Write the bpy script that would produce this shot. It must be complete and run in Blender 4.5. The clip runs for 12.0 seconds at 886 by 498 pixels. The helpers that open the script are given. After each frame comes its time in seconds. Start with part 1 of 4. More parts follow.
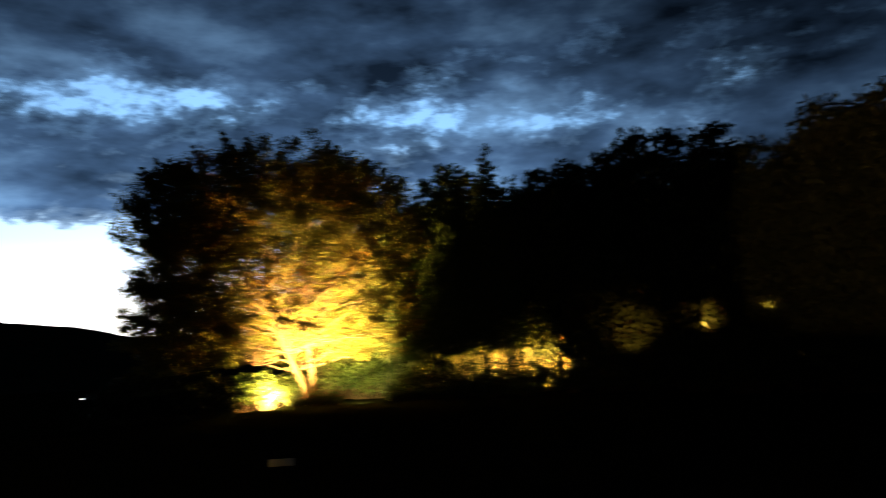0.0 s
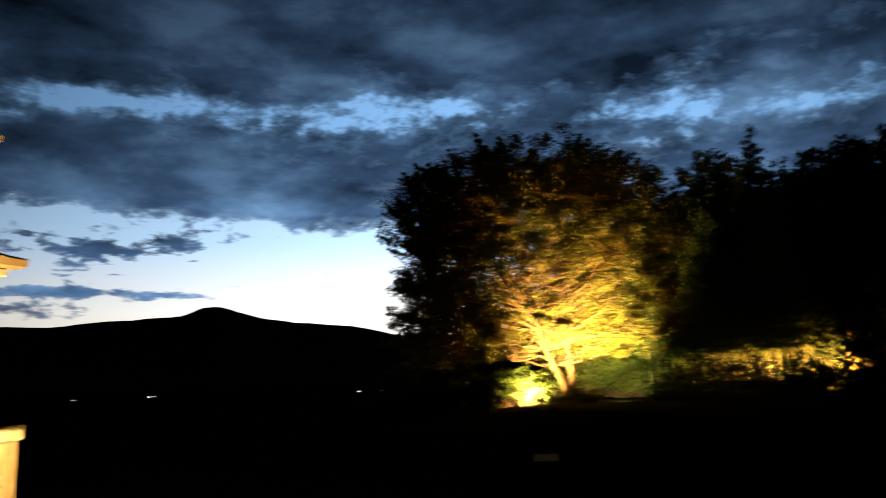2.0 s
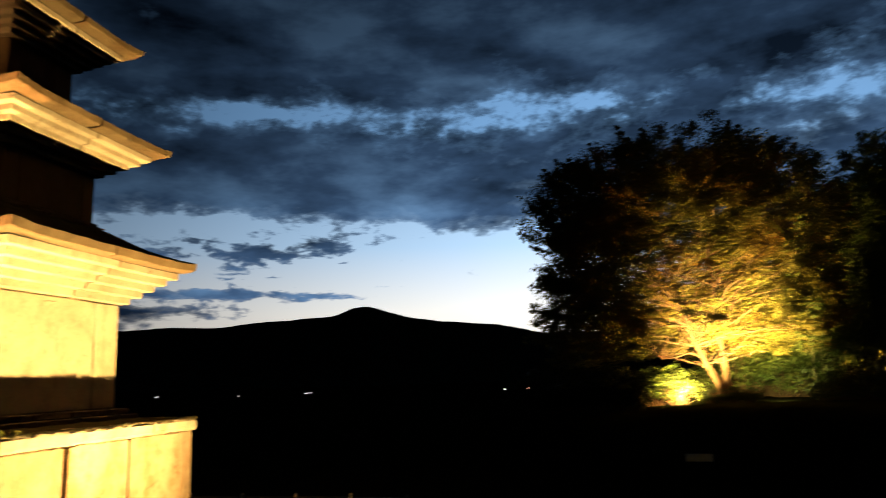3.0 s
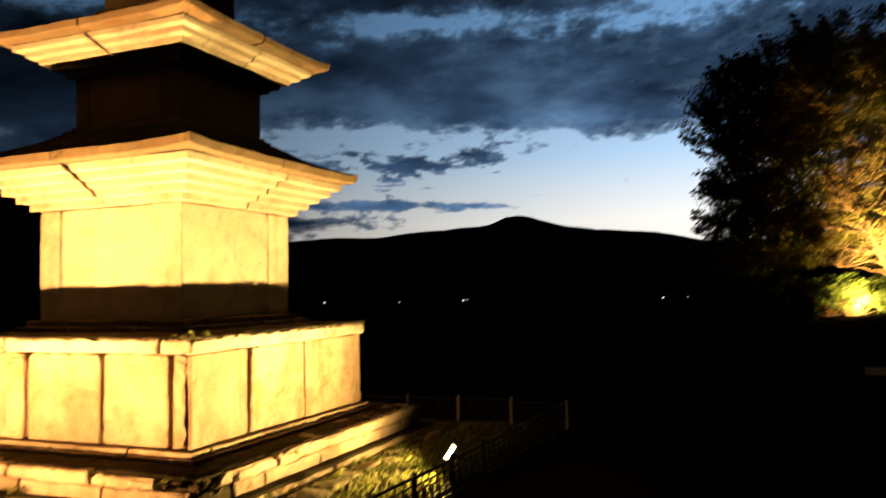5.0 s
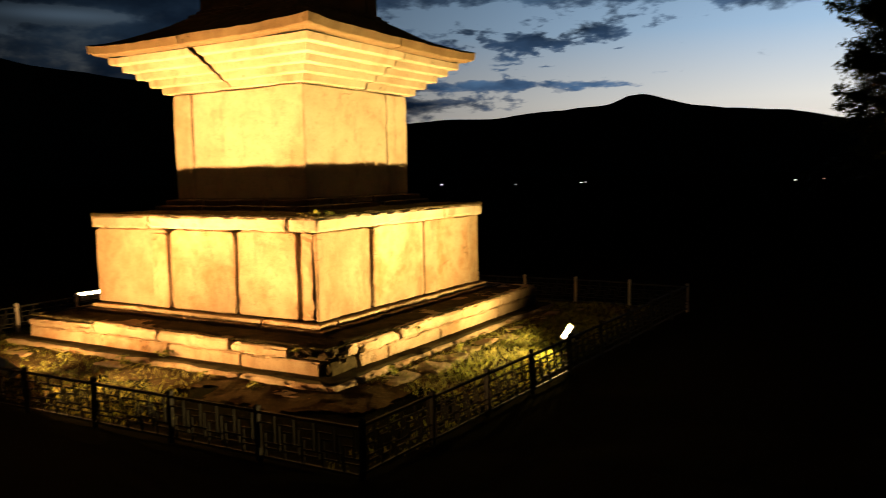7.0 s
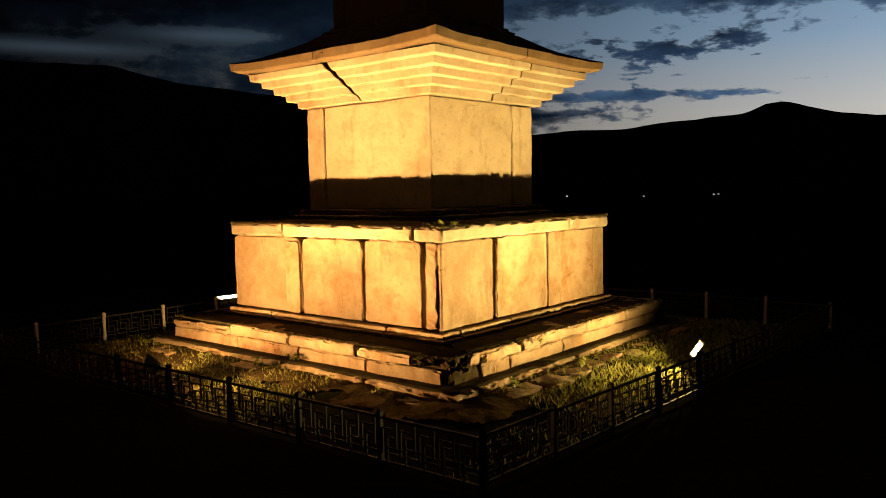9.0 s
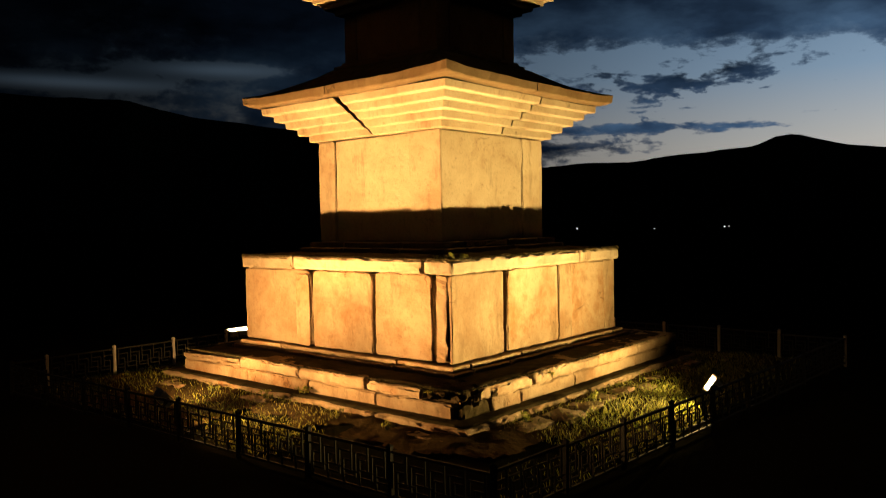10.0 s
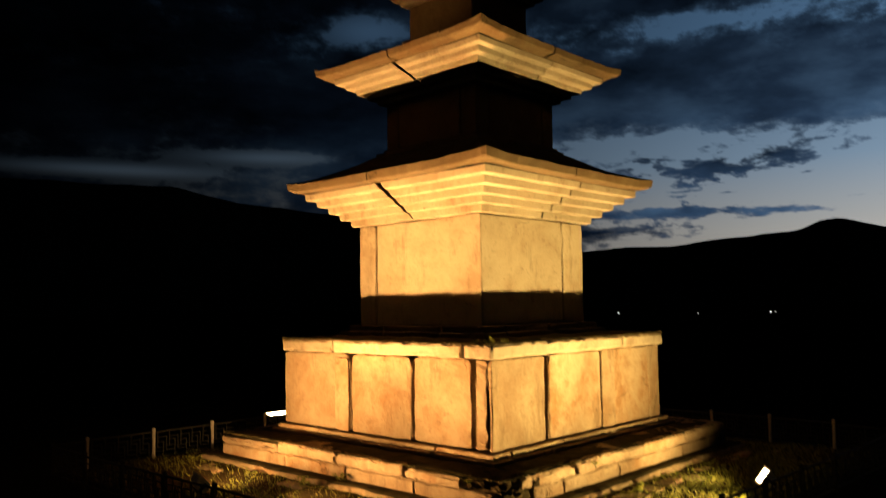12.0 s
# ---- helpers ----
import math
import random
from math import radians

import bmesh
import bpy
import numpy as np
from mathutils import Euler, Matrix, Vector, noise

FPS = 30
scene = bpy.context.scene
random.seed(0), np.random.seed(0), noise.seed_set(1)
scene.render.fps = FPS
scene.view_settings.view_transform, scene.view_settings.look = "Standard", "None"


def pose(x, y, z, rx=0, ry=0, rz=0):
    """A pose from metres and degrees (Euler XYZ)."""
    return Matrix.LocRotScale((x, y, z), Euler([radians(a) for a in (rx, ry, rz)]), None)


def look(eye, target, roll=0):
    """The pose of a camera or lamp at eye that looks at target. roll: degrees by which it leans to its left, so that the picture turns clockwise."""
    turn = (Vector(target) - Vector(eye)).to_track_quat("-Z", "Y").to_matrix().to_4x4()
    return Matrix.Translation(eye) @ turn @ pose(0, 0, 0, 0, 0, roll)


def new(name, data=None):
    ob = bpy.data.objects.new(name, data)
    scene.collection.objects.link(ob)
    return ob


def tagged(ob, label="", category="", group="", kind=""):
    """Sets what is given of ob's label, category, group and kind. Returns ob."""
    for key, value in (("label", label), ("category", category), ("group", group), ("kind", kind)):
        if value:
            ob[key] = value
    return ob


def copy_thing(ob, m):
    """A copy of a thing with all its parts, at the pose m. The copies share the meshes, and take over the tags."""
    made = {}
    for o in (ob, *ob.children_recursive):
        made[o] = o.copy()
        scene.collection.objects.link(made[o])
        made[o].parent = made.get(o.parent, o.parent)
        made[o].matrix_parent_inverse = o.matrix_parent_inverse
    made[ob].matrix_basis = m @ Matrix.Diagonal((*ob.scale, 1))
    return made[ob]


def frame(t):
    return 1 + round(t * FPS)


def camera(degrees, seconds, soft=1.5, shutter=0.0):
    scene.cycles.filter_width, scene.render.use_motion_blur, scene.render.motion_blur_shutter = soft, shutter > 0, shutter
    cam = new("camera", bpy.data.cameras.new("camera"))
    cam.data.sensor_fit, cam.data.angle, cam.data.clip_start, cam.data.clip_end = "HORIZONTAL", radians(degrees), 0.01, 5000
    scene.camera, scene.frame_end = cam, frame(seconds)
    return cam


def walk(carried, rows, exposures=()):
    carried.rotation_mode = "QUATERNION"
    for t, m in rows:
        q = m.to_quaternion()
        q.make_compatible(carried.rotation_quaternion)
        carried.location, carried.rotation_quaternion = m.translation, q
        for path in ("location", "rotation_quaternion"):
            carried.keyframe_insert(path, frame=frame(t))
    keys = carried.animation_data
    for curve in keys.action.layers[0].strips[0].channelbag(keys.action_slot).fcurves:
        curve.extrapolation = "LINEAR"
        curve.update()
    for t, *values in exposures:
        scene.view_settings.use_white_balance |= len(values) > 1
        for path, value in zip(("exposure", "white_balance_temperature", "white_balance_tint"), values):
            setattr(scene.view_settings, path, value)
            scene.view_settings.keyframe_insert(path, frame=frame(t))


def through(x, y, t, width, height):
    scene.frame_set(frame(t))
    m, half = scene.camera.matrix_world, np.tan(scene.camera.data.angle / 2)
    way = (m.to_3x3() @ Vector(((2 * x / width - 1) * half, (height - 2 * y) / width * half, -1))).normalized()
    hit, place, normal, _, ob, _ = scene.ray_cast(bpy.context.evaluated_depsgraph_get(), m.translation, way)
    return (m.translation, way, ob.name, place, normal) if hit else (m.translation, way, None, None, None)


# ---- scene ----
cam = camera(58.8, 12.0, soft=0.8, shutter=0.9)
PATH = [
    (0, (8.699, -10.441, 2.703), (9.314, -8.562, 3.005), -2.7),
    (0.5, (8.609, -10.088, 2.632), (9.036, -8.159, 2.945), -2.1),
    (1, (8.602, -9.932, 2.596), (8.885, -7.978, 2.916), -1.9),
    (1.5, (8.683, -9.768, 2.605), (8.822, -7.799, 2.926), -1.8),
    (2, (8.605, -9.808, 2.598), (8.595, -7.835, 2.92), -1.7),
    (2.5, (8.573, -9.782, 2.576), (8.368, -7.82, 2.904), -1.4),
    (3, (8.659, -9.9, 2.563), (8.289, -7.962, 2.89), -1.5),
    (4.8, (8.586, -9.795, 2.571), (7.87, -7.933, 2.714), -1.2),
    (5, (8.562, -9.789, 2.563), (7.809, -7.939, 2.669), -1.2),
    (5.5, (8.554, -9.783, 2.552), (7.71, -7.97, 2.553), -1.1),
    (6, (8.518, -9.744, 2.545), (7.617, -7.962, 2.427), -1.1),
    (6.5, (8.52, -9.743, 2.544), (7.581, -7.985, 2.372), -1.2),
    (7, (8.516, -9.752, 2.542), (7.497, -8.041, 2.355), -1.2),
    (7.5, (8.5, -9.742, 2.54), (7.386, -8.092, 2.349), -1.2),
    (9.3, (8.514, -9.74, 2.537), (7.227, -8.215, 2.396), -1.1),
    (9.5, (8.505, -9.737, 2.541), (7.217, -8.211, 2.418), -1.1),
    (10, (8.502, -9.735, 2.54), (7.205, -8.215, 2.47), -1.1),
    (10.5, (8.504, -9.736, 2.54), (7.193, -8.226, 2.517), -1.0),
    (11, (8.496, -9.732, 2.539), (7.174, -8.231, 2.558), -1.0),
    (11.5, (8.499, -9.734, 2.54), (7.16, -8.249, 2.603), -1.0),
    (12, (8.495, -9.732, 2.539), (7.128, -8.279, 2.684), -0.9),
]
EXPOSURES = [(0, 1.95), (0.5, 1.95), (1.0, 1.9), (1.5, 1.72), (2.5, 1.28), (3, 1.1), (5, 0.95), (5.5, 0.85), (6.5, 0.65), (7.5, 0.40), (9.5, -0.02), (12, -0.18)]
walk(cam, [(t, look(eye, target, roll)) for t, eye, target, roll in PATH], EXPOSURES)


# ---------------------------------------------------------------- world
def math_node(nt, op, a, b=None, c=None, clamp=False):
    n = nt.nodes.new("ShaderNodeMath")
    n.operation, n.use_clamp = op, clamp
    for i, v in enumerate((a, b, c)):
        if v is None:
            continue
        if isinstance(v, (int, float)):
            n.inputs[i].default_value = v
        else:
            nt.links.new(v, n.inputs[i])
    return n.outputs[0]


def mix_node(nt, f, a, b, mode="MIX"):
    n = nt.nodes.new("ShaderNodeMix")
    n.data_type, n.blend_type = "RGBA", mode
    for i, v in ((0, f), (6, a), (7, b)):
        if isinstance(v, (int, float)):
            n.inputs[i].default_value = v
        elif isinstance(v, tuple):
            n.inputs[i].default_value = (*v, 1)
        else:
            nt.links.new(v, n.inputs[i])
    return n.outputs[2]


def ramp_node(nt, f, stops):
    n = nt.nodes.new("ShaderNodeValToRGB")
    e = n.color_ramp.elements
    while len(e) < len(stops):
        e.new(0.5)
    for el, (p, c) in zip(e, stops):
        el.position, el.color = p, (*c, 1) if isinstance(c, tuple) else (c, c, c, 1)
    nt.links.new(f, n.inputs[0])
    return n.outputs[0]


def noise_node(nt, vec, scale, detail=4, rough=0.55, distortion=0.0):
    n = nt.nodes.new("ShaderNodeTexNoise")
    n.inputs["Scale"].default_value, n.inputs["Detail"].default_value = scale, detail
    n.inputs["Roughness"].default_value, n.inputs["Distortion"].default_value = rough, distortion
    if vec is not None:
        nt.links.new(vec, n.inputs["Vector"])
    return n.outputs[0]


def make_world():
    """Dusk: a pale strip over the hills under torn layers of dark blue cloud."""
    w = bpy.data.worlds.new("dusk")
    scene.world = w
    w.use_nodes = True
    nt = w.node_tree
    nt.nodes.clear()
    tc = nt.nodes.new("ShaderNodeTexCoord")
    sep = nt.nodes.new("ShaderNodeSeparateXYZ")
    nt.links.new(tc.outputs["Generated"], sep.inputs[0])
    x, y, z = sep.outputs
    el = math_node(nt, "MULTIPLY", math_node(nt, "ARCSINE", z), 57.2958)
    az = math_node(nt, "MULTIPLY", math_node(nt, "ARCTAN2", math_node(nt, "MULTIPLY", x, -1), y), 57.2958)

    def vec(sa, se, off):
        c = nt.nodes.new("ShaderNodeCombineXYZ")
        nt.links.new(math_node(nt, "MULTIPLY", az, sa), c.inputs[0])
        nt.links.new(math_node(nt, "MULTIPLY", el, se), c.inputs[1])
        c.inputs[2].default_value = off
        return c.outputs[0]

    def blob(a0, e0, sa, se, amp):
        u = math_node(nt, "DIVIDE", math_node(nt, "SUBTRACT", az, a0), sa)
        v = math_node(nt, "DIVIDE", math_node(nt, "SUBTRACT", el, e0), se)
        r = math_node(nt, "ADD", math_node(nt, "MULTIPLY", u, u), math_node(nt, "MULTIPLY", v, v))
        return math_node(nt, "MULTIPLY", math_node(nt, "POWER", 2.718, math_node(nt, "MULTIPLY", r, -1)), amp)

    n1 = noise_node(nt, vec(0.075, 0.19, 3.1), 1.0, 9, 0.55, 0.0)
    n2 = noise_node(nt, vec(0.26, 0.52, 7.7), 1.0, 8, 0.58, 0.0)
    n3 = noise_node(nt, vec(0.11, 0.27, 12.3), 1.0, 8, 0.54, 0.0)
    cover = math_node(nt, "ADD", math_node(nt, "MULTIPLY", math_node(nt, "SUBTRACT", n1, 0.5), 2.7),
                      math_node(nt, "MULTIPLY", math_node(nt, "SUBTRACT", n2, 0.5), 2.2))
    n4 = noise_node(nt, vec(0.55, 0.95, 31.0), 1.0, 9, 0.64, 0.2)
    cover = math_node(nt, "ADD", cover, math_node(nt, "MULTIPLY", math_node(nt, "SUBTRACT", n4, 0.5), 2.1))
    # the overcast starts at about eleven degrees
    base = math_node(nt, "MULTIPLY", math_node(nt, "SUBTRACT", el, math_node(nt, "ADD", math_node(nt, "MULTIPLY", math_node(nt, "MINIMUM", az, 34.0), 0.07), 10.4)), 0.36)
    cover = math_node(nt, "ADD", cover, math_node(nt, "MAXIMUM", math_node(nt, "MINIMUM", base, 0.55), -0.75))
    for b in ((8, 5, 20, 4, -0.45), (25.5, 6.3, 6.5, 0.40, 1.5), (18, 6.05, 4.5, 0.28, 1.25), (25.5, 9.0, 4.8, 0.9, 1.15), (19, 9.7, 2.4, 0.6, 1.0), (30, 5.0, 5, 0.5, 0.8), (24, 11.2, 9, 0.7, -0.8),
              (38, 5.2, 7, 1.5, 0.5), (22, 19.0, 11, 1.0, -0.9), (30, 15.2, 12, 2.2, 0.4), (3, 18.8, 9, 1.8, -0.8), (-20, 18.2, 9, 1.6, -0.6), (-27, 16.8, 5, 1.2, -0.7), (-23, 14.0, 5, 1.4, 0.7), (-12, 15.5, 4, 2.0, -0.5),
              (-40, 20, 4, 2, -0.8), (62, 6, 20, 4.5, 1.3), (48, 12.5, 12, 3.0, 1.1), (67, 9.5, 6, 0.5, -2.3), (56, 10.7, 4.5, 0.5, -2.2), (48.6, 19.6, 4, 1.4, -1.5), (34, 23, 16, 2.5, 0.45),
              (-15, 26, 45, 4.0, 0.75), (14, 14, 24, 1.8, 0.35)):
        cover = math_node(nt, "ADD", cover, blob(*b))
    cover = math_node(nt, "ADD", cover, math_node(nt, "MULTIPLY", math_node(nt, "SUBTRACT", noise_node(nt, vec(0.40, 1.25, 21.0), 1.0, 9, 0.66, 0.3), 0.5), blob(24, 8, 13, 3.6, 7.0)))
    mask = ramp_node(nt, math_node(nt, "ADD", math_node(nt, "MULTIPLY", cover, 0.4), 0.5), [(0.31, 0.0), (0.42, 0.58), (0.50, 0.86), (0.68, 1.0)])
    clear = ramp_node(nt, math_node(nt, "DIVIDE", el, 40.0), [(0.0, (0.58, 0.48, 0.37)), (0.12, (0.56, 0.55, 0.52)), (0.24, (0.27, 0.39, 0.53)),
                                                              (0.42, (0.10, 0.205, 0.36)), (1.0, (0.02, 0.04, 0.09))])
    thick = ramp_node(nt, n3, [(0.32, (0.0022, 0.0048, 0.0100)), (0.52, (0.0140, 0.0292, 0.058)), (0.68, (0.036, 0.071, 0.126))])
    low = ramp_node(nt, math_node(nt, "DIVIDE", el, 40.0), [(0.08, 3.6), (0.24, 2.7), (0.34, 1.35), (0.62, 0.55), (1.0, 0.25)])
    cloud = mix_node(nt, 1.0, thick, low, "MULTIPLY")
    sky = mix_node(nt, mask, clear, cloud)
    # the afterglow fades to both sides of the sunset
    glow = math_node(nt, "MULTIPLY", math_node(nt, "ADD", math_node(nt, "ADD", blob(-8, 8, 40, 60, 1.05), math_node(nt, "ADD", blob(67, 9.5, 6, 0.4, 0.28), blob(56, 10.7, 4, 0.4, 0.16))), math_node(nt, "ADD", blob(48.6, 19.6, 3.5, 1.2, 0.30), 0.03)), math_node(nt, "MULTIPLY", math_node(nt, "SUBTRACT", 1.0, blob(78, 18, 30, 60, 0.88)), math_node(nt, "SUBTRACT", 1.0, blob(-45, 26, 18, 8, 0.6))))
    sky = mix_node(nt, 1.0, sky, glow, "MULTIPLY")
    dark = ramp_node(nt, math_node(nt, "ADD", math_node(nt, "DIVIDE", el, 20.0), 0.5), [(0.40, 0.02), (0.5, 1.0)])
    sky = mix_node(nt, 1.0, sky, dark, "MULTIPLY")
    bg = nt.nodes.new("ShaderNodeBackground")
    nt.links.new(sky, bg.inputs[0])
    bg.inputs[1].default_value = 1.0
    out = nt.nodes.new("ShaderNodeOutputWorld")
    nt.links.new(bg.outputs[0], out.inputs[0])


make_world()


def spot(name, eye, target, watts, colour, degrees, blend=1.0, radius=0.08):
    d = bpy.data.lights.new(name, "SPOT")
    d.energy, d.color, d.spot_size, d.spot_blend, d.shadow_soft_size = watts, colour, radians(degrees), blend, radius
    ob = new(name, d)
    ob.matrix_world = look(eye, target)
    return ob


LAMP_EAST = (4.43, 0.42, 0.34)
LAMP_SOUTH = (-0.72, -4.42, 0.40)
LAMP_WEST = (-4.5, -0.55, 0.52)
LAMP_NORTH = (0.4, 4.45, 0.32)
LAMP_UNSEEN = (-7.0, -13.5, 0.6)
WARM, AMBER = (1.0, 0.635, 0.20), (1.0, 0.505, 0.155)
# stacked spots per floodlight: beams upwards, extra lobes added to even out the base
for target, watts, angle in (((2.1, 0.4, 8.0), 3900, 95), ((2.1, -2.0, 6.5), 560, 125), ((2.1, 1.2, 4.2), 1150, 125), ((2.1, 0.4, 2.0), 950, 125),
                             ((2.1, -3.5, 3.0), 3100, 92), ((2.1, -3.5, 2.0), 1700, 48), ((4.1, -1.0, 0.1), 650, 76)):
    spot("flood_east", LAMP_EAST, target, watts * 0.9, WARM, angle, 1.0, 0.035)
for target, watts, angle in (((1.4, -2.1, 8.0), 9200, 95), ((1.4, -2.1, 8.0), 2300, 125), ((-0.4, -2.1, 3.0), 1900, 125), ((-2.8, -2.1, 1.3), 1200, 92),
                             ((3.0, -2.1, 0.9), 1800, 66), ((4.0, -2.1, 3.0), 3700, 70), ((0.6, -4.3, 0.1), 420, 80)):
    spot("flood_south", LAMP_SOUTH, target, watts * 0.92, AMBER, angle, 1.0, 0.035)
spot("flood_west", LAMP_WEST, (-2.0, 0.0, 6.6), 3300, AMBER, 132)
spot("flood_west", LAMP_WEST, (-4.4, -3.0, 0.3), 70, AMBER, 150)
spot("flood_north", LAMP_NORTH, (0.0, 2.0, 6.6), 3300, AMBER, 132)
# unseen lamp, assumed out in the field to light the upper storeys over the eaves
spot("unseen_far_flood", LAMP_UNSEEN, (-0.3, -0.7, 8.4), 7000, AMBER, 14)
YELLOW = (1.0, 0.64, 0.16)
spot("flood_tree", (15.0, 44.4, 0.9), (17.0, 50.2, 8.4), 36000, YELLOW, 74, 1.0, 0.2)
spot("flood_tree", (19.2, 44.2, 0.9), (19.4, 50.6, 9.0), 48000, YELLOW, 90, 1.0, 0.2)
spot("flood_shrub", (14.4, 47.0, 0.8), (14.4, 49.6, 2.2), 14000, YELLOW, 120, 1.0, 0.15)
spot("flood_bamboo", (20.8, 47.2, 0.8), (22.0, 57.0, 5.5), 1900, (0.95, 0.85, 0.25), 115, 1.0, 0.25)
# grove and slope lamps: unseen, added without fixtures for the glints; slope ones float
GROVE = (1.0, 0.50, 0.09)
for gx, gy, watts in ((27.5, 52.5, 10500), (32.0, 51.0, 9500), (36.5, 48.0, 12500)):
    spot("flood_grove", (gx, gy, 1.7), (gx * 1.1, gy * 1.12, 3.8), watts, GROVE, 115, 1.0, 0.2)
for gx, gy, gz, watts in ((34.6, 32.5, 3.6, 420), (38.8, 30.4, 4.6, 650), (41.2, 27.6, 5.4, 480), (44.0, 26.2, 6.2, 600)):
    spot("unseen_slope_lamp", (gx, gy, gz), (gx + 4, gy + 6, gz + 2.0), watts, GROVE, 48, 1.0, 0.2)

# ---------------------------------------------------------------- materials
def material(name, rough=0.8, metal=0.0):
    m = bpy.data.materials.new(name)
    m.use_nodes = True
    nt = m.node_tree
    b = nt.nodes["Principled BSDF"]
    b.inputs["Roughness"].default_value, b.inputs["Metallic"].default_value = rough, metal
    b.inputs["Specular IOR Level"].default_value = 0.5 if rough < 0.6 else 0.12 if rough < 0.93 else 0.0
    tc = nt.nodes.new("ShaderNodeTexCoord")
    return m, nt, b, tc.outputs["Object"]


def bump(nt, b, height, strength, distance):
    n = nt.nodes.new("ShaderNodeBump")
    n.inputs["Strength"].default_value, n.inputs["Distance"].default_value = strength, distance
    nt.links.new(height, n.inputs["Height"])
    nt.links.new(n.outputs[0], b.inputs["Normal"])


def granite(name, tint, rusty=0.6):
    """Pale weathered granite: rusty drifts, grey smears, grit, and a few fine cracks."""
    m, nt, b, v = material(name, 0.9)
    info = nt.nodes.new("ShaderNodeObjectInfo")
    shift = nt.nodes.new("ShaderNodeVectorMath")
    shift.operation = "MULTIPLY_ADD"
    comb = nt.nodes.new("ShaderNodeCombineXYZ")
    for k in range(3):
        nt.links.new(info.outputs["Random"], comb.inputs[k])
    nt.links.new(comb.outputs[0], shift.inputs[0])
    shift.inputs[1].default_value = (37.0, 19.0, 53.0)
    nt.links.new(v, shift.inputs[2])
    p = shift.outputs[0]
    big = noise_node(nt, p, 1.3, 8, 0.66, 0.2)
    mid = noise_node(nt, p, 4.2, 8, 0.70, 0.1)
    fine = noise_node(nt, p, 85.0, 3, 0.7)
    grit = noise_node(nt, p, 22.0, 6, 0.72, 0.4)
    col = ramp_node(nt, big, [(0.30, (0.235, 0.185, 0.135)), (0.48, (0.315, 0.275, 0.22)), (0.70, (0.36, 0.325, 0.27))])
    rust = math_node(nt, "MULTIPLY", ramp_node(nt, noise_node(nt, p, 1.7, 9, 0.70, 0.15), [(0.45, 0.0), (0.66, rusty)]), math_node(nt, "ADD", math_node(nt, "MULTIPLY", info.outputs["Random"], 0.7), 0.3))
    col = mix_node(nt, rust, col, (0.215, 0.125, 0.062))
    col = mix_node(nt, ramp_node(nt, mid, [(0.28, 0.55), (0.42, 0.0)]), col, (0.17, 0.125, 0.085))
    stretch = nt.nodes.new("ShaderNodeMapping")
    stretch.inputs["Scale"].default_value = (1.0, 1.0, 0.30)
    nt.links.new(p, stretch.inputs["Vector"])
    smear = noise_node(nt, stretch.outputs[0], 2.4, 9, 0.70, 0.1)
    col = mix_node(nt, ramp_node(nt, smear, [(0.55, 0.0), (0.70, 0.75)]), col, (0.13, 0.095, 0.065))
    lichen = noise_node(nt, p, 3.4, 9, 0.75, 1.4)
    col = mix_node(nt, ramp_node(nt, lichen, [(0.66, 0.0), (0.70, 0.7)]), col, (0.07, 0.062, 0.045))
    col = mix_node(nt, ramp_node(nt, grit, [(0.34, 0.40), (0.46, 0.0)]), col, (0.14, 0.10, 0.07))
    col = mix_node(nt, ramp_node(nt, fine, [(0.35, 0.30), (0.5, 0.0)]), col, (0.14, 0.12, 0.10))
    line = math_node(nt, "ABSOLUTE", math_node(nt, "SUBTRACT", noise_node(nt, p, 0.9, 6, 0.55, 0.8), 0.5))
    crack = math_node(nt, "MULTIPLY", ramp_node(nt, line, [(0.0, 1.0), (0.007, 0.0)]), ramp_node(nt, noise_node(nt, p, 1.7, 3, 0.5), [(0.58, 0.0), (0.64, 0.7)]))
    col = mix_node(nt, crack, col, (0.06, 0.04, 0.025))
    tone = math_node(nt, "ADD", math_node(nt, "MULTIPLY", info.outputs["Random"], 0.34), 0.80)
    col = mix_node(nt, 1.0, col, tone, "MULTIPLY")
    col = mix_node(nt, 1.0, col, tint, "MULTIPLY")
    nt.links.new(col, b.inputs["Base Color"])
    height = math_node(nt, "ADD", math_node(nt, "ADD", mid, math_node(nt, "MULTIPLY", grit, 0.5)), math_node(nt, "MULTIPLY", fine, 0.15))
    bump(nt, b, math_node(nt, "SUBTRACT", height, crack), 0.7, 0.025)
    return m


def two_tone(name, a, c, scale, rough=0.85, metal=0.0, relief=0.01, detail=6):
    m, nt, b, v = material(name, rough, metal)
    n = noise_node(nt, v, scale, detail, 0.65)
    col = ramp_node(nt, n, [(0.3, a), (0.7, c)])
    fine = noise_node(nt, v, scale * 9, 3, 0.6)
    col = mix_node(nt, math_node(nt, "MULTIPLY", fine, 0.5), col, a)
    nt.links.new(col, b.inputs["Base Color"])
    if relief:
        bump(nt, b, fine, 0.5, relief)
    return m


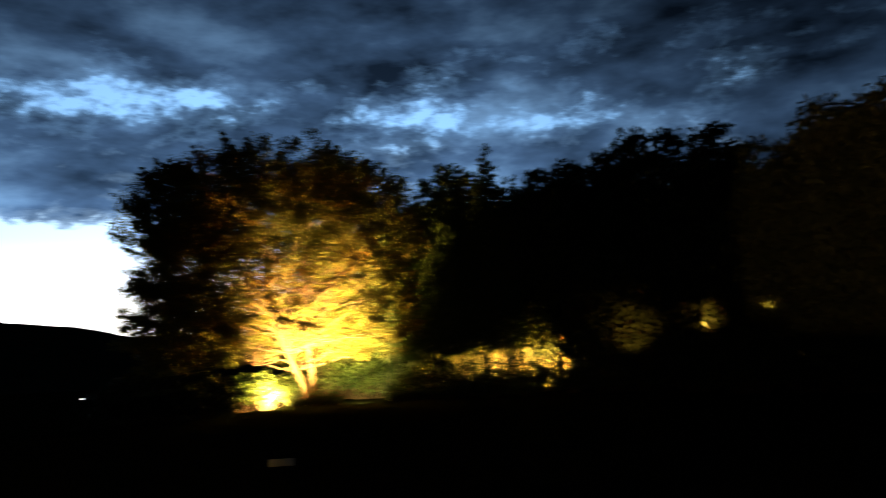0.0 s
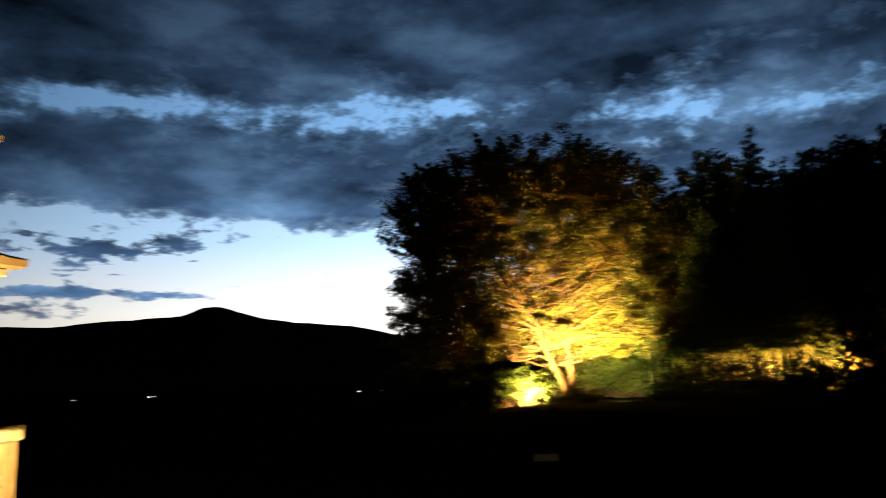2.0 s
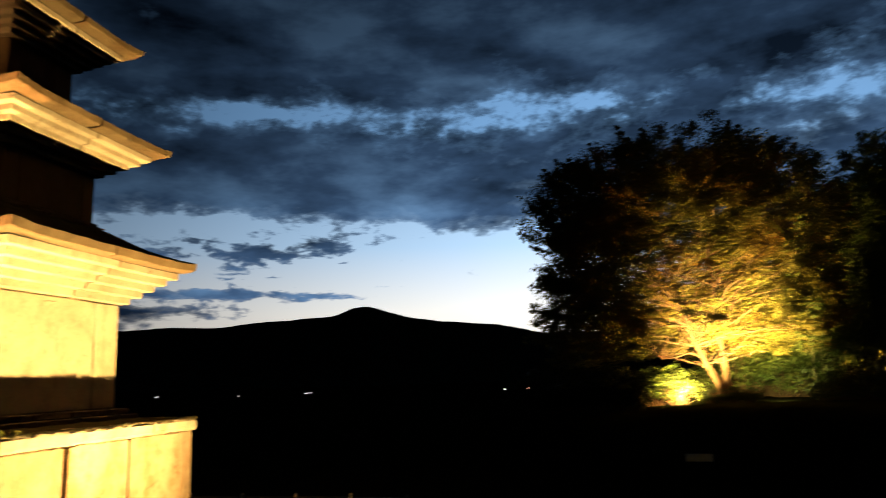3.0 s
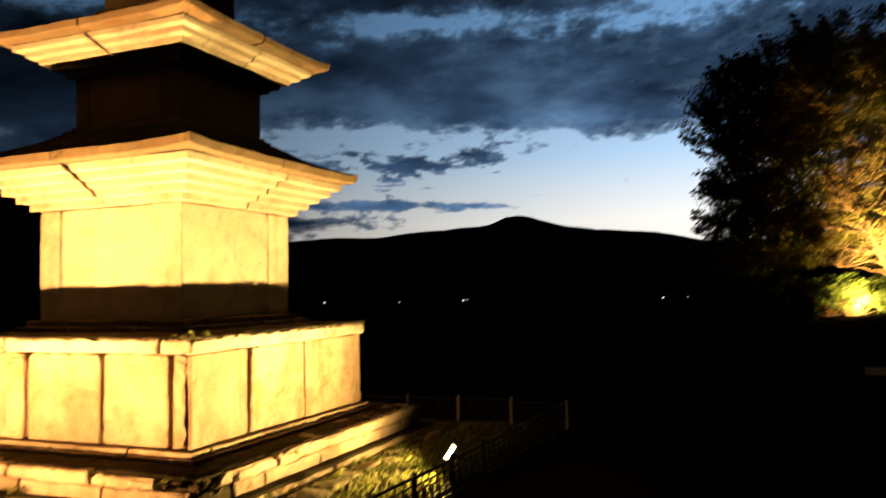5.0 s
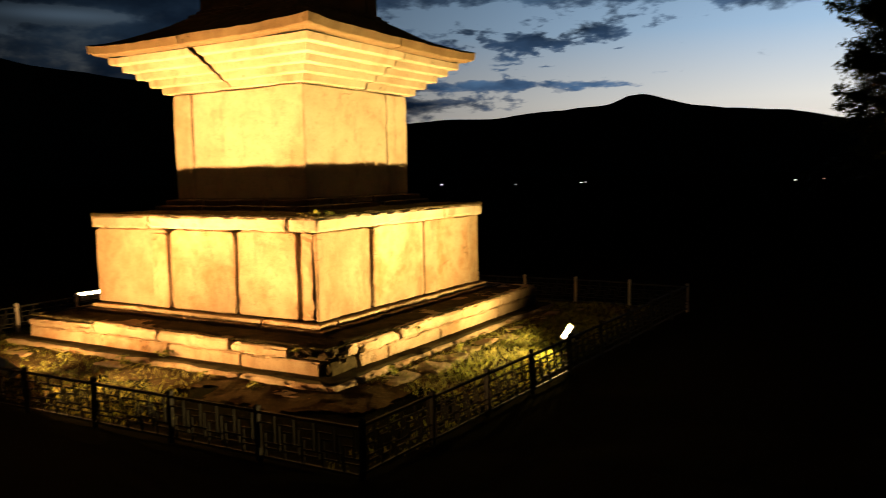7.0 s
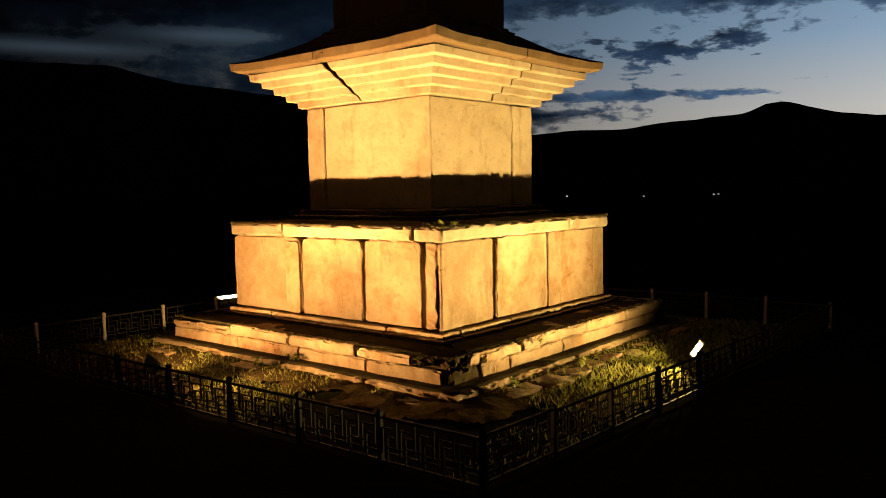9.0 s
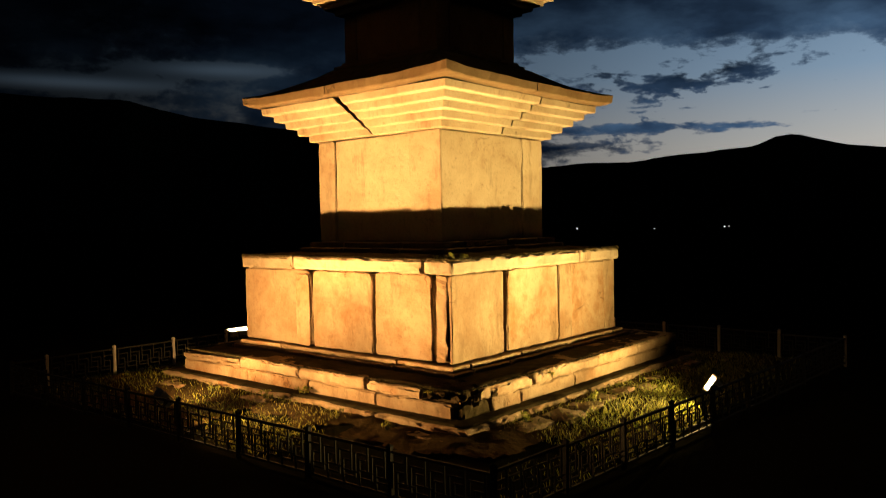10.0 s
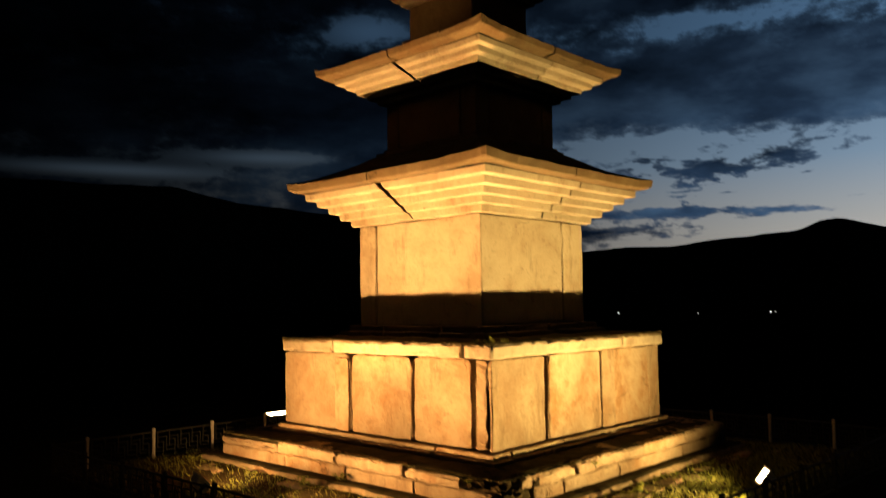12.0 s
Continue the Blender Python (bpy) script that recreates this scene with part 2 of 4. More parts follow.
def leafy(name, a, c, tint, amount=0.3, through=0.35):
    """Leaves: colour varies from leaf to leaf and in drifts; light passes through them."""
    m, nt, b, v = material(name, 0.6)
    geo = nt.nodes.new("ShaderNodeNewGeometry")
    col = mix_node(nt, geo.outputs["Random Per Island"], a, c)
    drift = noise_node(nt, v, 0.22, 3, 0.5)
    col = mix_node(nt, ramp_node(nt, drift, [(0.52, 0.0), (0.66, amount)]), col, tint)
    nt.links.new(col, b.inputs["Base Color"])
    t = nt.nodes.new("ShaderNodeBsdfTranslucent")
    nt.links.new(col, t.inputs[0])
    mx = nt.nodes.new("ShaderNodeMixShader")
    mx.inputs[0].default_value = through
    nt.links.new(b.outputs[0], mx.inputs[1])
    nt.links.new(t.outputs[0], mx.inputs[2])
    nt.links.new(mx.outputs[0], nt.nodes["Material Output"].inputs[0])
    return m


def glowing(name, colour, strength):
    m, nt, b, v = material(name, 0.3)
    b.inputs["Base Color"].default_value = (0.8, 0.8, 0.8, 1)
    b.inputs["Emission Color"].default_value = (*colour, 1)
    b.inputs["Emission Strength"].default_value = strength
    return m


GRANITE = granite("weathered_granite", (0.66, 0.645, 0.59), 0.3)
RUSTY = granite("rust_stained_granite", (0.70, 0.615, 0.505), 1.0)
# besides grime, shade of eaves and upper storeys is put into this colour
SHADED_GRANITE = granite("grimy_eave_granite", (0.215, 0.175, 0.12))
# lichen blackened further to paint the roof tops unlit
LICHEN_SHADE = two_tone("lichen_and_shade_on_stone", (0.012, 0.012, 0.009), (0.045, 0.040, 0.028), 6.0, 0.96, 0, 0.015)
SOIL = two_tone("dry_soil_and_turf", (0.016, 0.014, 0.007), (0.085, 0.058, 0.030), 1.4, 0.95, 0, 0.03)
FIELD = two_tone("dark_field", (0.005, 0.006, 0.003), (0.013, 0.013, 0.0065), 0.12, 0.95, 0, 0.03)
FOREST = two_tone("far_forest", (0.014, 0.018, 0.013), (0.030, 0.036, 0.024), 0.02, 0.95, 0, 0.0)
# real moss in the notch, painted shade on the flat tops
MOSS_SHADE = two_tone("moss_soil_and_top_shade", (0.016, 0.015, 0.009), (0.060, 0.048, 0.026), 5.0, 0.97, 0, 0.02)
RUBBLE = two_tone("mossy_rubble", (0.014, 0.012, 0.008), (0.065, 0.048, 0.026), 9.0, 0.95, 0, 0.02)
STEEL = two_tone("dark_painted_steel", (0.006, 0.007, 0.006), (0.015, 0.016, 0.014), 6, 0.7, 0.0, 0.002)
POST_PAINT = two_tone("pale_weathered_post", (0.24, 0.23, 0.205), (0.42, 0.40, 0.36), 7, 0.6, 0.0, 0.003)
HOUSING = two_tone("grey_cast_housing", (0.40, 0.40, 0.39), (0.60, 0.60, 0.58), 9, 0.45, 0.2, 0.002)
SIGN = two_tone("pale_board", (0.45, 0.45, 0.43), (0.62, 0.62, 0.60), 5, 0.6, 0.0, 0.002)
BARK = two_tone("zelkova_bark", (0.055, 0.033, 0.020), (0.15, 0.092, 0.058), 2.2, 0.9, 0, 0.05)
CULM = two_tone("bamboo_culm", (0.065, 0.08, 0.028), (0.15, 0.15, 0.06), 1.5, 0.5, 0, 0.0)
LEAF = leafy("zelkova_leaf", (0.062, 0.070, 0.016), (0.16, 0.135, 0.030), (0.26, 0.10, 0.02), 0.55)
BAMBOO_LEAF = leafy("bamboo_leaf", (0.04, 0.07, 0.018), (0.10, 0.13, 0.035), (0.16, 0.14, 0.04), 0.5)
DARK_LEAF = leafy("pine_and_shrub_leaf", (0.018, 0.028, 0.012), (0.040, 0.050, 0.020), (0.05, 0.05, 0.02), 0.4, 0.15)
GRASS = leafy("grass_blade", (0.075, 0.10, 0.016), (0.21, 0.21, 0.045), (0.19, 0.16, 0.07), 0.7, 0.4)
FRINGE = leafy("dry_moss_tuft", (0.030, 0.027, 0.012), (0.075, 0.062, 0.028), (0.09, 0.085, 0.03), 0.5, 0.15)
LAMP_GLASS = glowing("lit_lamp_glass", (1.0, 0.72, 0.38), 45)
FAR_LIGHT = glowing("far_lamp", (1.0, 0.92, 0.8), 3)
FAR_DIM = glowing("far_dim_lamp", (1.0, 0.9, 0.75), 0.8)
FAR_RED = glowing("far_red_lamp", (1.0, 0.35, 0.2), 3)


# ---------------------------------------------------------------- building helpers
def part(name, bm, mat, parent=None, label=""):
    me = bpy.data.meshes.new(name)
    bm.normal_update()
    bm.to_mesh(me)
    bm.free()
    me.materials.append(mat)
    ob = new(name, me)
    ob.parent = parent
    if label:
        ob["label"] = label
    return ob


def share(ob, parent, m):
    """Another object on the same mesh."""
    o = new(ob.name.split(".")[0], ob.data)
    o.parent = parent
    o.matrix_basis = m
    return o


def raw(name, verts, faces, mat, parent=None, smooth=False):
    me = bpy.data.meshes.new(name)
    me.from_pydata(verts, [], faces)
    me.materials.append(mat)
    if smooth:
        me.polygons.foreach_set("use_smooth", [True] * len(me.polygons))
    ob = new(name, me)
    ob.parent = parent
    return ob


def thing(name, label, category, group="", kind="", at=(0, 0, 0)):
    ob = new(name)
    ob.location = at
    return tagged(ob, label, category, group, kind)


def box_into(bm, lo, hi, m=None):
    g = bmesh.ops.create_cube(bm, size=1.0)["verts"]
    c = [(a + b) / 2 for a, b in zip(lo, hi)]
    s = [b - a for a, b in zip(lo, hi)]
    for v in g:
        p = Vector((c[0] + v.co.x * s[0], c[1] + v.co.y * s[1], c[2] + v.co.z * s[2]))
        v.co = m @ p if m else p
    return g


def tube_into(bm, a, b, ra, rb=None, sides=8):
    a, b = Vector(a), Vector(b)
    rb = ra if rb is None else rb
    d = b - a
    m = Matrix.Translation((a + b) / 2) @ d.to_track_quat("Z", "Y").to_matrix().to_4x4()
    bmesh.ops.create_cone(bm, cap_ends=True, segments=sides, radius1=ra, radius2=rb, depth=d.length, matrix=m)


def wear(p, scale, amount, seed=0.0):
    q = Vector((p.x * scale + seed, p.y * scale - seed * 0.7, p.z * scale + seed * 1.3))
    return noise.noise_vector(q) * amount


def stone(name, lo, hi, parent, cell=0.09, rounding=0.015, amount=0.006, seed=0.0, corner=0.0, thick=None, mat=None):
    """A worn block: a fine box with rounded and nibbled edges and uneven faces. corner: radius by which the four corners of its face
    are worn round; thick: the axis across the block."""
    rows = []
    for d, (a, b) in enumerate(zip(lo, hi)):
        # rows crowd towards the edges, so that edges and corners wear round
        near = [q for q in ((1.6 * rounding,) if not corner or d == thick else (1.6 * rounding, 0.045, 0.085, 0.14, 0.2)) if q < (b - a) * 0.3]
        inner = near[-1] if near else 0.0
        k = max(1, min(30, round((b - a - 2 * inner) / cell)))
        rows.append([a] + [a + q for q in near] + [a + inner + (b - a - 2 * inner) * i / k for i in range(1, k)] + [b - q for q in reversed(near)] + [b])
    n = [len(q) - 1 for q in rows]
    mid = Vector([(a + b) / 2 for a, b in zip(lo, hi)])
    verts, faces, index = [], [], {}
    flat = [d for d in range(3) if d != thick]
    radii = {}
    r = random.Random(int(seed * 10) + 1)
    for su in (0, 1):
        for sv in (0, 1):
            radii[su, sv] = corner * (r.uniform(0.8, 2.4) if sv else r.uniform(0.2, 0.9))

    def vert(i, j, k):
        key = (i, j, k)
        if key not in index:
            index[key] = len(verts)
            p = Vector([rows[d][c] for d, c in enumerate(key)])
            edge = [d for d, c in enumerate(key) if c in (0, n[d])]
            if corner:
                u, v = flat
                su, sv = int(p[u] > mid[u]), int(p[v] > mid[v])
                R = radii[su, sv]
                du, dv = abs((hi if su else lo)[u] - p[u]), abs((hi if sv else lo)[v] - p[v])
                if du < R and dv < R:
                    q = math.hypot(R - du, R - dv)
                    if q > R:
                        s = R / q
                        p[u] += ((R - du) * (1 - s)) * (-1 if su else 1)
                        p[v] += ((R - dv) * (1 - s)) * (-1 if sv else 1)
            w = wear(p, 1.7, amount * 1.3, seed) + wear(p, 6.0, amount, seed + 5) + wear(p, 17.0, amount * 0.6, seed + 8)
            nib = 0.0
            if len(edge) > 1:
                nib = rounding * 0.45
                s = noise.noise(Vector((p.x * 5 + seed, p.y * 5 - seed, p.z * 5)))
                s2 = noise.noise(Vector((p.x * 14 - seed, p.y * 14, p.z * 14 + seed)))
                nib += rounding * (max(0.0, s - 0.15) * 2.6 + max(0.0, s2) * 1.3)
            for d in range(3):
                if d in edge:
                    p[d] += w[d] + nib * (1 if key[d] == 0 else -1)
                else:
                    p[d] += w[d] * 0.3
            verts.append(p)
        return index[key]

    for d in range(3):
        u, v = [(1, 2), (2, 0), (0, 1)][d]
        for side in (0, n[d]):
            for a in range(n[u]):
                for b in range(n[v]):
                    quad = []
                    for da, db in ((0, 0), (1, 0), (1, 1), (0, 1)):
                        key = [0, 0, 0]
                        key[d], key[u], key[v] = side, a + da, b + db
                        quad.append(vert(*key))
                    faces.append(quad if side else quad[::-1])
    return raw(name, verts, faces, mat or (RUSTY if hi[2] < 2.05 else GRANITE), parent)


# ---------------------------------------------------------------- ground
def ground_height(x, y):
    r = max(abs(x), abs(y))
    h = 0.0
    if r < 4.6:
        h += 0.15 * min(1.0, (4.6 - r) / 1.3)
    # the land rises towards the great tree and the grove, and sinks to the plain beyond
    d = math.hypot(x - 8.5, y + 9.7)
    a = math.degrees(math.atan2(-(x - 8.5), y + 9.7))
    k = max(0.0, min(1.0, (6 - a) / 14)) if a > -110 else max(0.0, min(1.0, (a + 150) / 40))
    h += k * max(0.0, min(d, 75) - 22) * 0.013
    h += k * max(0.0, min(1, (-22 - a) / 20)) * max(0.0, min(d, 130) - 50) * 0.09
    h -= (1 - k) * max(0.0, min(d, 420) - 25) * 0.011
    # a low rise under the path
    h += 0.8 * math.exp(-((x - 8.8) ** 2 + (y + 10.4) ** 2) / 14.0)
    return h + 0.02 * noise.noise(Vector((x * 0.9, y * 0.9, 0)))


def ground():
    radii = [0.0]
    step = 0.35
    while radii[-1] < 4200:
        radii.append(radii[-1] + step)
        if radii[-1] > 9:
            step *= 1.13
    n = 120
    verts = [(0, 0, ground_height(0, 0))]
    for r in radii[1:]:
        for i in range(n):
            t = 2 * math.pi * i / n
            x, y = r * math.cos(t), r * math.sin(t)
            verts.append((x, y, ground_height(x, y)))
    faces = [(0, 1 + i, 1 + (i + 1) % n) for i in range(n)]
    for k in range(len(radii) - 2):
        for i in range(n):
            a, b = 1 + k * n + i, 1 + k * n + (i + 1) % n
            faces.append((a, a + n, b + n, b))
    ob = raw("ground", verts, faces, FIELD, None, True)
    return tagged(ob, "dark night field of grass and soil", "ground", kind="structure")


ground()


def yard():
    """The bare earth inside the fence, laid just over the field."""
    n = 150
    verts, faces = [], []
    for j in range(n + 1):
        for i in range(n + 1):
            x, y = -4.62 + 9.24 * i / n, -4.62 + 9.24 * j / n
            verts.append((x, y, ground_height(x, y) + 0.03 + 0.022 * noise.noise(Vector((x * 2.5, y * 2.5, 3))) + 0.016 * noise.noise(Vector((x * 8, y * 8, 5))) + 0.008 * noise.noise(Vector((x * 21, y * 21, 9)))))
    for j in range(n):
        for i in range(n):
            a = j * (n + 1) + i
            x, y, _ = verts[a]
            # towards the outer corner near-black field replaces bare earth, standing in for shade
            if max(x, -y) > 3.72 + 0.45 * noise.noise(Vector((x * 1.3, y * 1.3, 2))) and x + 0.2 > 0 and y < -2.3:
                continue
            faces.append((a, a + 1, a + n + 2, a + n + 1))
    tagged(raw("yard", verts, faces, SOIL, None, True), "bare earth yard with sparse turf round the pagoda", "ground", kind="structure")


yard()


def ridge_height(a):
    """Elevation of the skyline, in degrees, by azimuth."""
    knots = [(-180, 3), (-110, 4), (-60, 5), (-20, 3.0), (3.3, 3.1), (7, 3.85), (10.7, 4.1), (13.7, 4.6), (15.2, 5.0), (16.3, 5.32), (17.4, 5.28), (18.8, 4.7),
             (21, 4.5), (24.4, 4.25), (27.3, 3.9), (30, 4.0), (33, 3.7), (40, 4.8), (50.8, 6.7), (58, 7.5), (62.5, 8.5), (73, 8.6), (90, 7), (130, 4), (180, 3)]
    for (a0, e0), (a1, e1) in zip(knots, knots[1:]):
        if a0 <= a <= a1:
            f = (a - a0) / (a1 - a0)
            return e0 + (e1 - e0) * f
    return 3.0


def mountains():
    verts, faces = [], []
    n, rows = 720, 9
    for i in range(n):
        a = -180 + 360 * i / n
        e = ridge_height(a) + 0.10 * noise.fractal(Vector((a * 0.35, 0, 0)), 1.0, 2.0, 5)
        t = radians(a)
        for k in range(rows):
            f = k / (rows - 1)
            d = 1300 + 1700 * f
            z = -8 + (2.54 + 3000 * math.tan(radians(e)) + 8) * f ** 1.5
            z += 18 * f * (1 - f) * noise.noise(Vector((a * 0.5, f * 4, 1)))
            verts.append((8.5 - d * math.sin(t), -9.7 + d * math.cos(t), z))
    for i in range(n):
        for k in range(rows - 1):
            a, b = i * rows + k, ((i + 1) % n) * rows + k
            faces.append((a, a + 1, b + 1, b))
    tagged(raw("mountain_ridge", verts, faces, FOREST, None, True), "dark wooded mountain ridge against the dusk sky", "mountain", kind="structure")


mountains()

# ---------------------------------------------------------------- pagoda
pagoda = thing("stone_pagoda", "weathered three-storey granite pagoda on a stepped stone base", "pagoda")


def sub(name, label=""):
    o = new(name)
    o.parent = pagoda
    if label:
        o["label"] = label
    return o


def ring_course(parent, name, half, depth, z0, z1, cuts, seed, stop=None, **kw):
    """Four sides of blocks; cuts are the joints along a side, from -half to half. Two sides run through, two butt between them.
    stop: where the first side breaks off short of its corner."""
    k = 0
    for side in range(4):
        c = cuts[side % len(cuts)]
        run = half if side % 2 == 0 else half - depth - 0.004
        edges = [-run] + [q for q in c if abs(q) < run - 0.1] + [stop if stop and side == 0 else run]
        for a, b in zip(edges, edges[1:]):
            g = 0.005
            if side == 0:
                lo, hi = (a + g, -half, z0), (b - g, -half + depth, z1)
            elif side == 1:
                lo, hi = (half - depth, a + g, z0), (half, b - g, z1)
            elif side == 2:
                lo, hi = (a + g, half - depth, z0), (b - g, half, z1)
            else:
                lo, hi = (-half, a + g, z0), (-half + depth, b - g, z1)
            k += 1
            stone(name, lo, hi, parent, seed=seed + k * 3.7, **kw)


plinth = sub("plinth")
ring_course(plinth, "plinth_stone", 3.13, 0.5, 0.0, 0.235, [(-1.6, 0.1, 1.7), (-1.9, -0.4, 1.2)], 1.0, rounding=0.03, amount=0.012)
lower_base = sub("lower_base")
ring_course(lower_base, "base_block", 2.88, 0.6, 0.235, 0.42, [(-1.18, 0.2, 1.5), (-1.69, -0.40, 1.4)], 20.0, stop=2.74, cell=0.06, rounding=0.016, amount=0.009)
stone("rubble_stone", (2.748, -2.84, 0.236), (2.872, -2.30, 0.43), lower_base, cell=0.05, rounding=0.03, amount=0.025, seed=33.0, mat=MOSS_SHADE)
core = stone("core_slab", (-2.3, -2.3, 0.1), (2.3, 2.3, 0.57), lower_base, cell=0.4, amount=0.0)
# the coping: on the two worn sides it stops short of the broken corner
coping = sub("coping")
for i, (a, b, top) in enumerate(((-2.89, -1.37, 0.525), (-1.36, -0.02, 0.585), (-0.012, 1.29, 0.575), (1.305, 2.27, 0.545))):
    stone("coping_block", (a, -2.882, 0.421), (b, -2.31, top), coping, cell=0.05, rounding=0.022, amount=0.013, seed=41 + i * 3.3, corner=0.012 if i < 3 else 0.06, thick=1)
for i, (a, b, top) in enumerate(((-2.55, -1.43, 0.56), (-1.41, 0.25, 0.575), (0.262, 1.5, 0.58), (1.51, 2.89, 0.585))):
    stone("coping_block", (2.31, a, 0.421), (2.882, b, top), coping, cell=0.05, rounding=0.022, amount=0.013, seed=61 + i * 3.3, corner=0.012 if i else 0.06, thick=0)
for i, (a, b) in enumerate(((-2.3, -1.1), (-1.09, 0.4), (0.41, 2.3))):
    stone("coping_block", (-2.89, a, 0.424), (-2.31, b, 0.585), coping, rounding=0.028, amount=0.010, seed=71 + i * 3.3)
    stone("coping_block", (a, 2.31, 0.424), (b, 2.89, 0.585), coping, rounding=0.028, amount=0.010, seed=81 + i * 3.3)
rr = random.Random(2)
stone("rubble_stone", (2.30, -2.80, 0.40), (2.80, -2.30, 0.49), coping, cell=0.06, rounding=0.03, amount=0.03, seed=880.0, mat=RUBBLE)
for i in range(64):
    s = rr.uniform(0.07, 0.18)
    x, y = rr.uniform(2.3, 2.86), -rr.uniform(2.2, 2.86)
    if x < 2.25 and y > -2.3:
        continue
    z = 0.47 + max(0.0, 0.10 - 0.10 * max(0.0, (x - y - 5.1)))
    top = z + rr.uniform(-0.04, 0.04)
    stone("rubble_stone", (x - s / 2, y - s / 2, top - s * 0.6), (x + s / 2, y + s * 0.4, top), coping, cell=0.05, rounding=0.03, amount=0.02, seed=900 + i * 1.7, mat=RUBBLE)


def moss_shade_cover(name, inner, outer, z0, z1, drop, seed, parent, bumps=1.0):
    """A lumpy skin of soil and moss, blackened to paint the flat top of a course unlit, a square ring from inner to
    outer half width.
    """
    verts, faces = [], []
    per, rows = 120, 7
    for k in range(rows + 1):
        f = k / rows
        h = inner + (outer - inner) * f
        for i in range(per):
            t = 8.0 * i / per
            s = int(t // 2)
            u = t % 2 - 1
            x, y = [(u, -1), (1, u), (-u, 1), (-1, -u)][s]
            q = Vector((x * h, y * h, 0))
            z = z0 + (z1 - z0) * f + bumps * (0.022 * noise.noise(q * 3.1 + Vector((seed, 0, 0))) + 0.012 * noise.noise(q * 11))
            wob = 1 + (0.018 * noise.noise(q * 4 + Vector((0, seed, 0))) if k == rows else 0)
            verts.append((x * h * wob, y * h * wob, z - (drop if k == rows else 0)))
    for k in range(rows):
        for i in range(per):
            a, b = k * per + i, k * per + (i + 1) % per
            faces.append((a, a + per, b + per, b))
    raw(name, verts, faces, MOSS_SHADE, parent, True)


# low lamps miss the flat tops; these covers put that shade in
moss_shade_cover("moss_shade_cover", 2.84, 3.085, 0.262, 0.256, 0.02, 17.0, plinth, 0.3)
moss_shade_cover("moss_shade_cover", 2.28, 2.80, 0.590, 0.585, 0.05, 3.0, coping, 0.7)

upper_base = sub("upper_base")
ring_course(upper_base, "lower_moulding", 2.33, 0.4, 0.575, 0.64, [(-0.3, 1.25), (-1.1, 0.5)], 60.0, rounding=0.018, amount=0.005)
ring_course(upper_base, "upper_moulding", 2.25, 0.36, 0.642, 0.705, [(-1.2, 1.25), (-0.75, 1.0)], 70.0, rounding=0.015, amount=0.004)
stone("core_block", (-1.8, -1.8, 0.5), (1.8, 1.8, 1.86), upper_base, cell=0.5, amount=0.0)


def wall_stone(name, parent, side, a, b, z0, z1, half, depth, seed, rounding=0.014, amount=0.005, corner=0.0, mat=None):
    if side in (0, 2):
        lo, hi = (a, -half, z0), (b, -half + depth, z1)
        if side == 2:
            lo, hi = (a, half - depth, z0), (b, half, z1)
    else:
        lo, hi = (half - depth, a, z0), (half, b, z1)
        if side == 3:
            lo, hi = (-half, a, z0), (-half + depth, b, z1)
    stone(name, lo, hi, parent, rounding=rounding, amount=amount, seed=seed, corner=corner, thick=1 if side in (0, 2) else 0, mat=mat)


for i, (nm, a, b, h, c) in enumerate((("panel", -2.24, -0.595, 2.122, 0.10), ("panel", -0.575, 0.695, 2.12, 0.075),
                                      ("panel", 0.745, 1.80, 2.12, 0.07), ("corner_pillar", 1.84, 2.06, 2.13, 0.04))):
    wall_stone(nm, upper_base, 0, a, b, 0.71, 1.86, h, 0.28, 80 + i * 7, 0.016, 0.034 if i == 3 else 0.010, c)
    if i < 3:
        wall_stone(nm, upper_base, 2, max(a, -1.84), b, 0.71, 1.86, h, 0.28, 86 + i * 7, corner=c)
wall_stone("pilaster", upper_base, 0, -0.925, -0.603, 0.715, 1.80, 2.150, 0.05, 117, 0.010, 0.004, 0.06)
for i, (nm, a, b, h, d, c) in enumerate((("panel", -2.125, -0.985, 2.125, 0.058, 0.075), ("panel", -0.900, 0.405, 2.12, 0.28, 0.06),
                                         ("panel", 0.42, 2.14, 2.118, 0.28, 0.02))):
    wall_stone(nm, upper_base, 1, a, b, 0.71, 1.86, h, d, 120 + i * 7, 0.016, 0.008, corner=c)
    wall_stone(nm, upper_base, 3, max(a, -1.84), b, 0.71, 1.86, h, 0.28, 126 + i * 7, corner=c)
wall_stone("pilaster", upper_base, 1, 0.425, 0.785, 0.715, 1.855, 2.134, 0.05, 151, 0.008, 0.003, 0.02)
wall_stone("corner_pillar", upper_base, 1, 1.80, 2.138, 0.715, 1.855, 2.136, 0.05, 153, 0.008, 0.003, 0.02)
wall_stone("corner_pillar", upper_base, 1, -2.12, -1.985, 0.715, 1.78, 2.134, 0.05, 155, 0.008, 0.006, 0.03)
cap = sub("base_cap")
for i, (x0, y0, x1, y1) in enumerate(((-2.21, -2.2, -0.935, -1.25), (-0.925, -2.2, 1.70, -1.25), (1.715, -2.2, 2.2, 0.94), (1.25, 0.95, 2.2, 2.18),
                                     (-2.2, 1.25, -0.3, 2.2), (-0.29, 1.25, 1.24, 2.2), (-2.2, -1.24, -1.25, 0.2), (-2.2, 0.21, -1.25, 1.24))):
    stone("cap_slab", (x0, y0, 1.865), (x1, y1, 2.052), cap, cell=0.06, rounding=0.024, amount=0.012, seed=160 + i * 3.7)
moss_shade_cover("moss_shade_cover", 1.50, 2.17, 2.095, 2.052, 0.012, 9.0, cap)
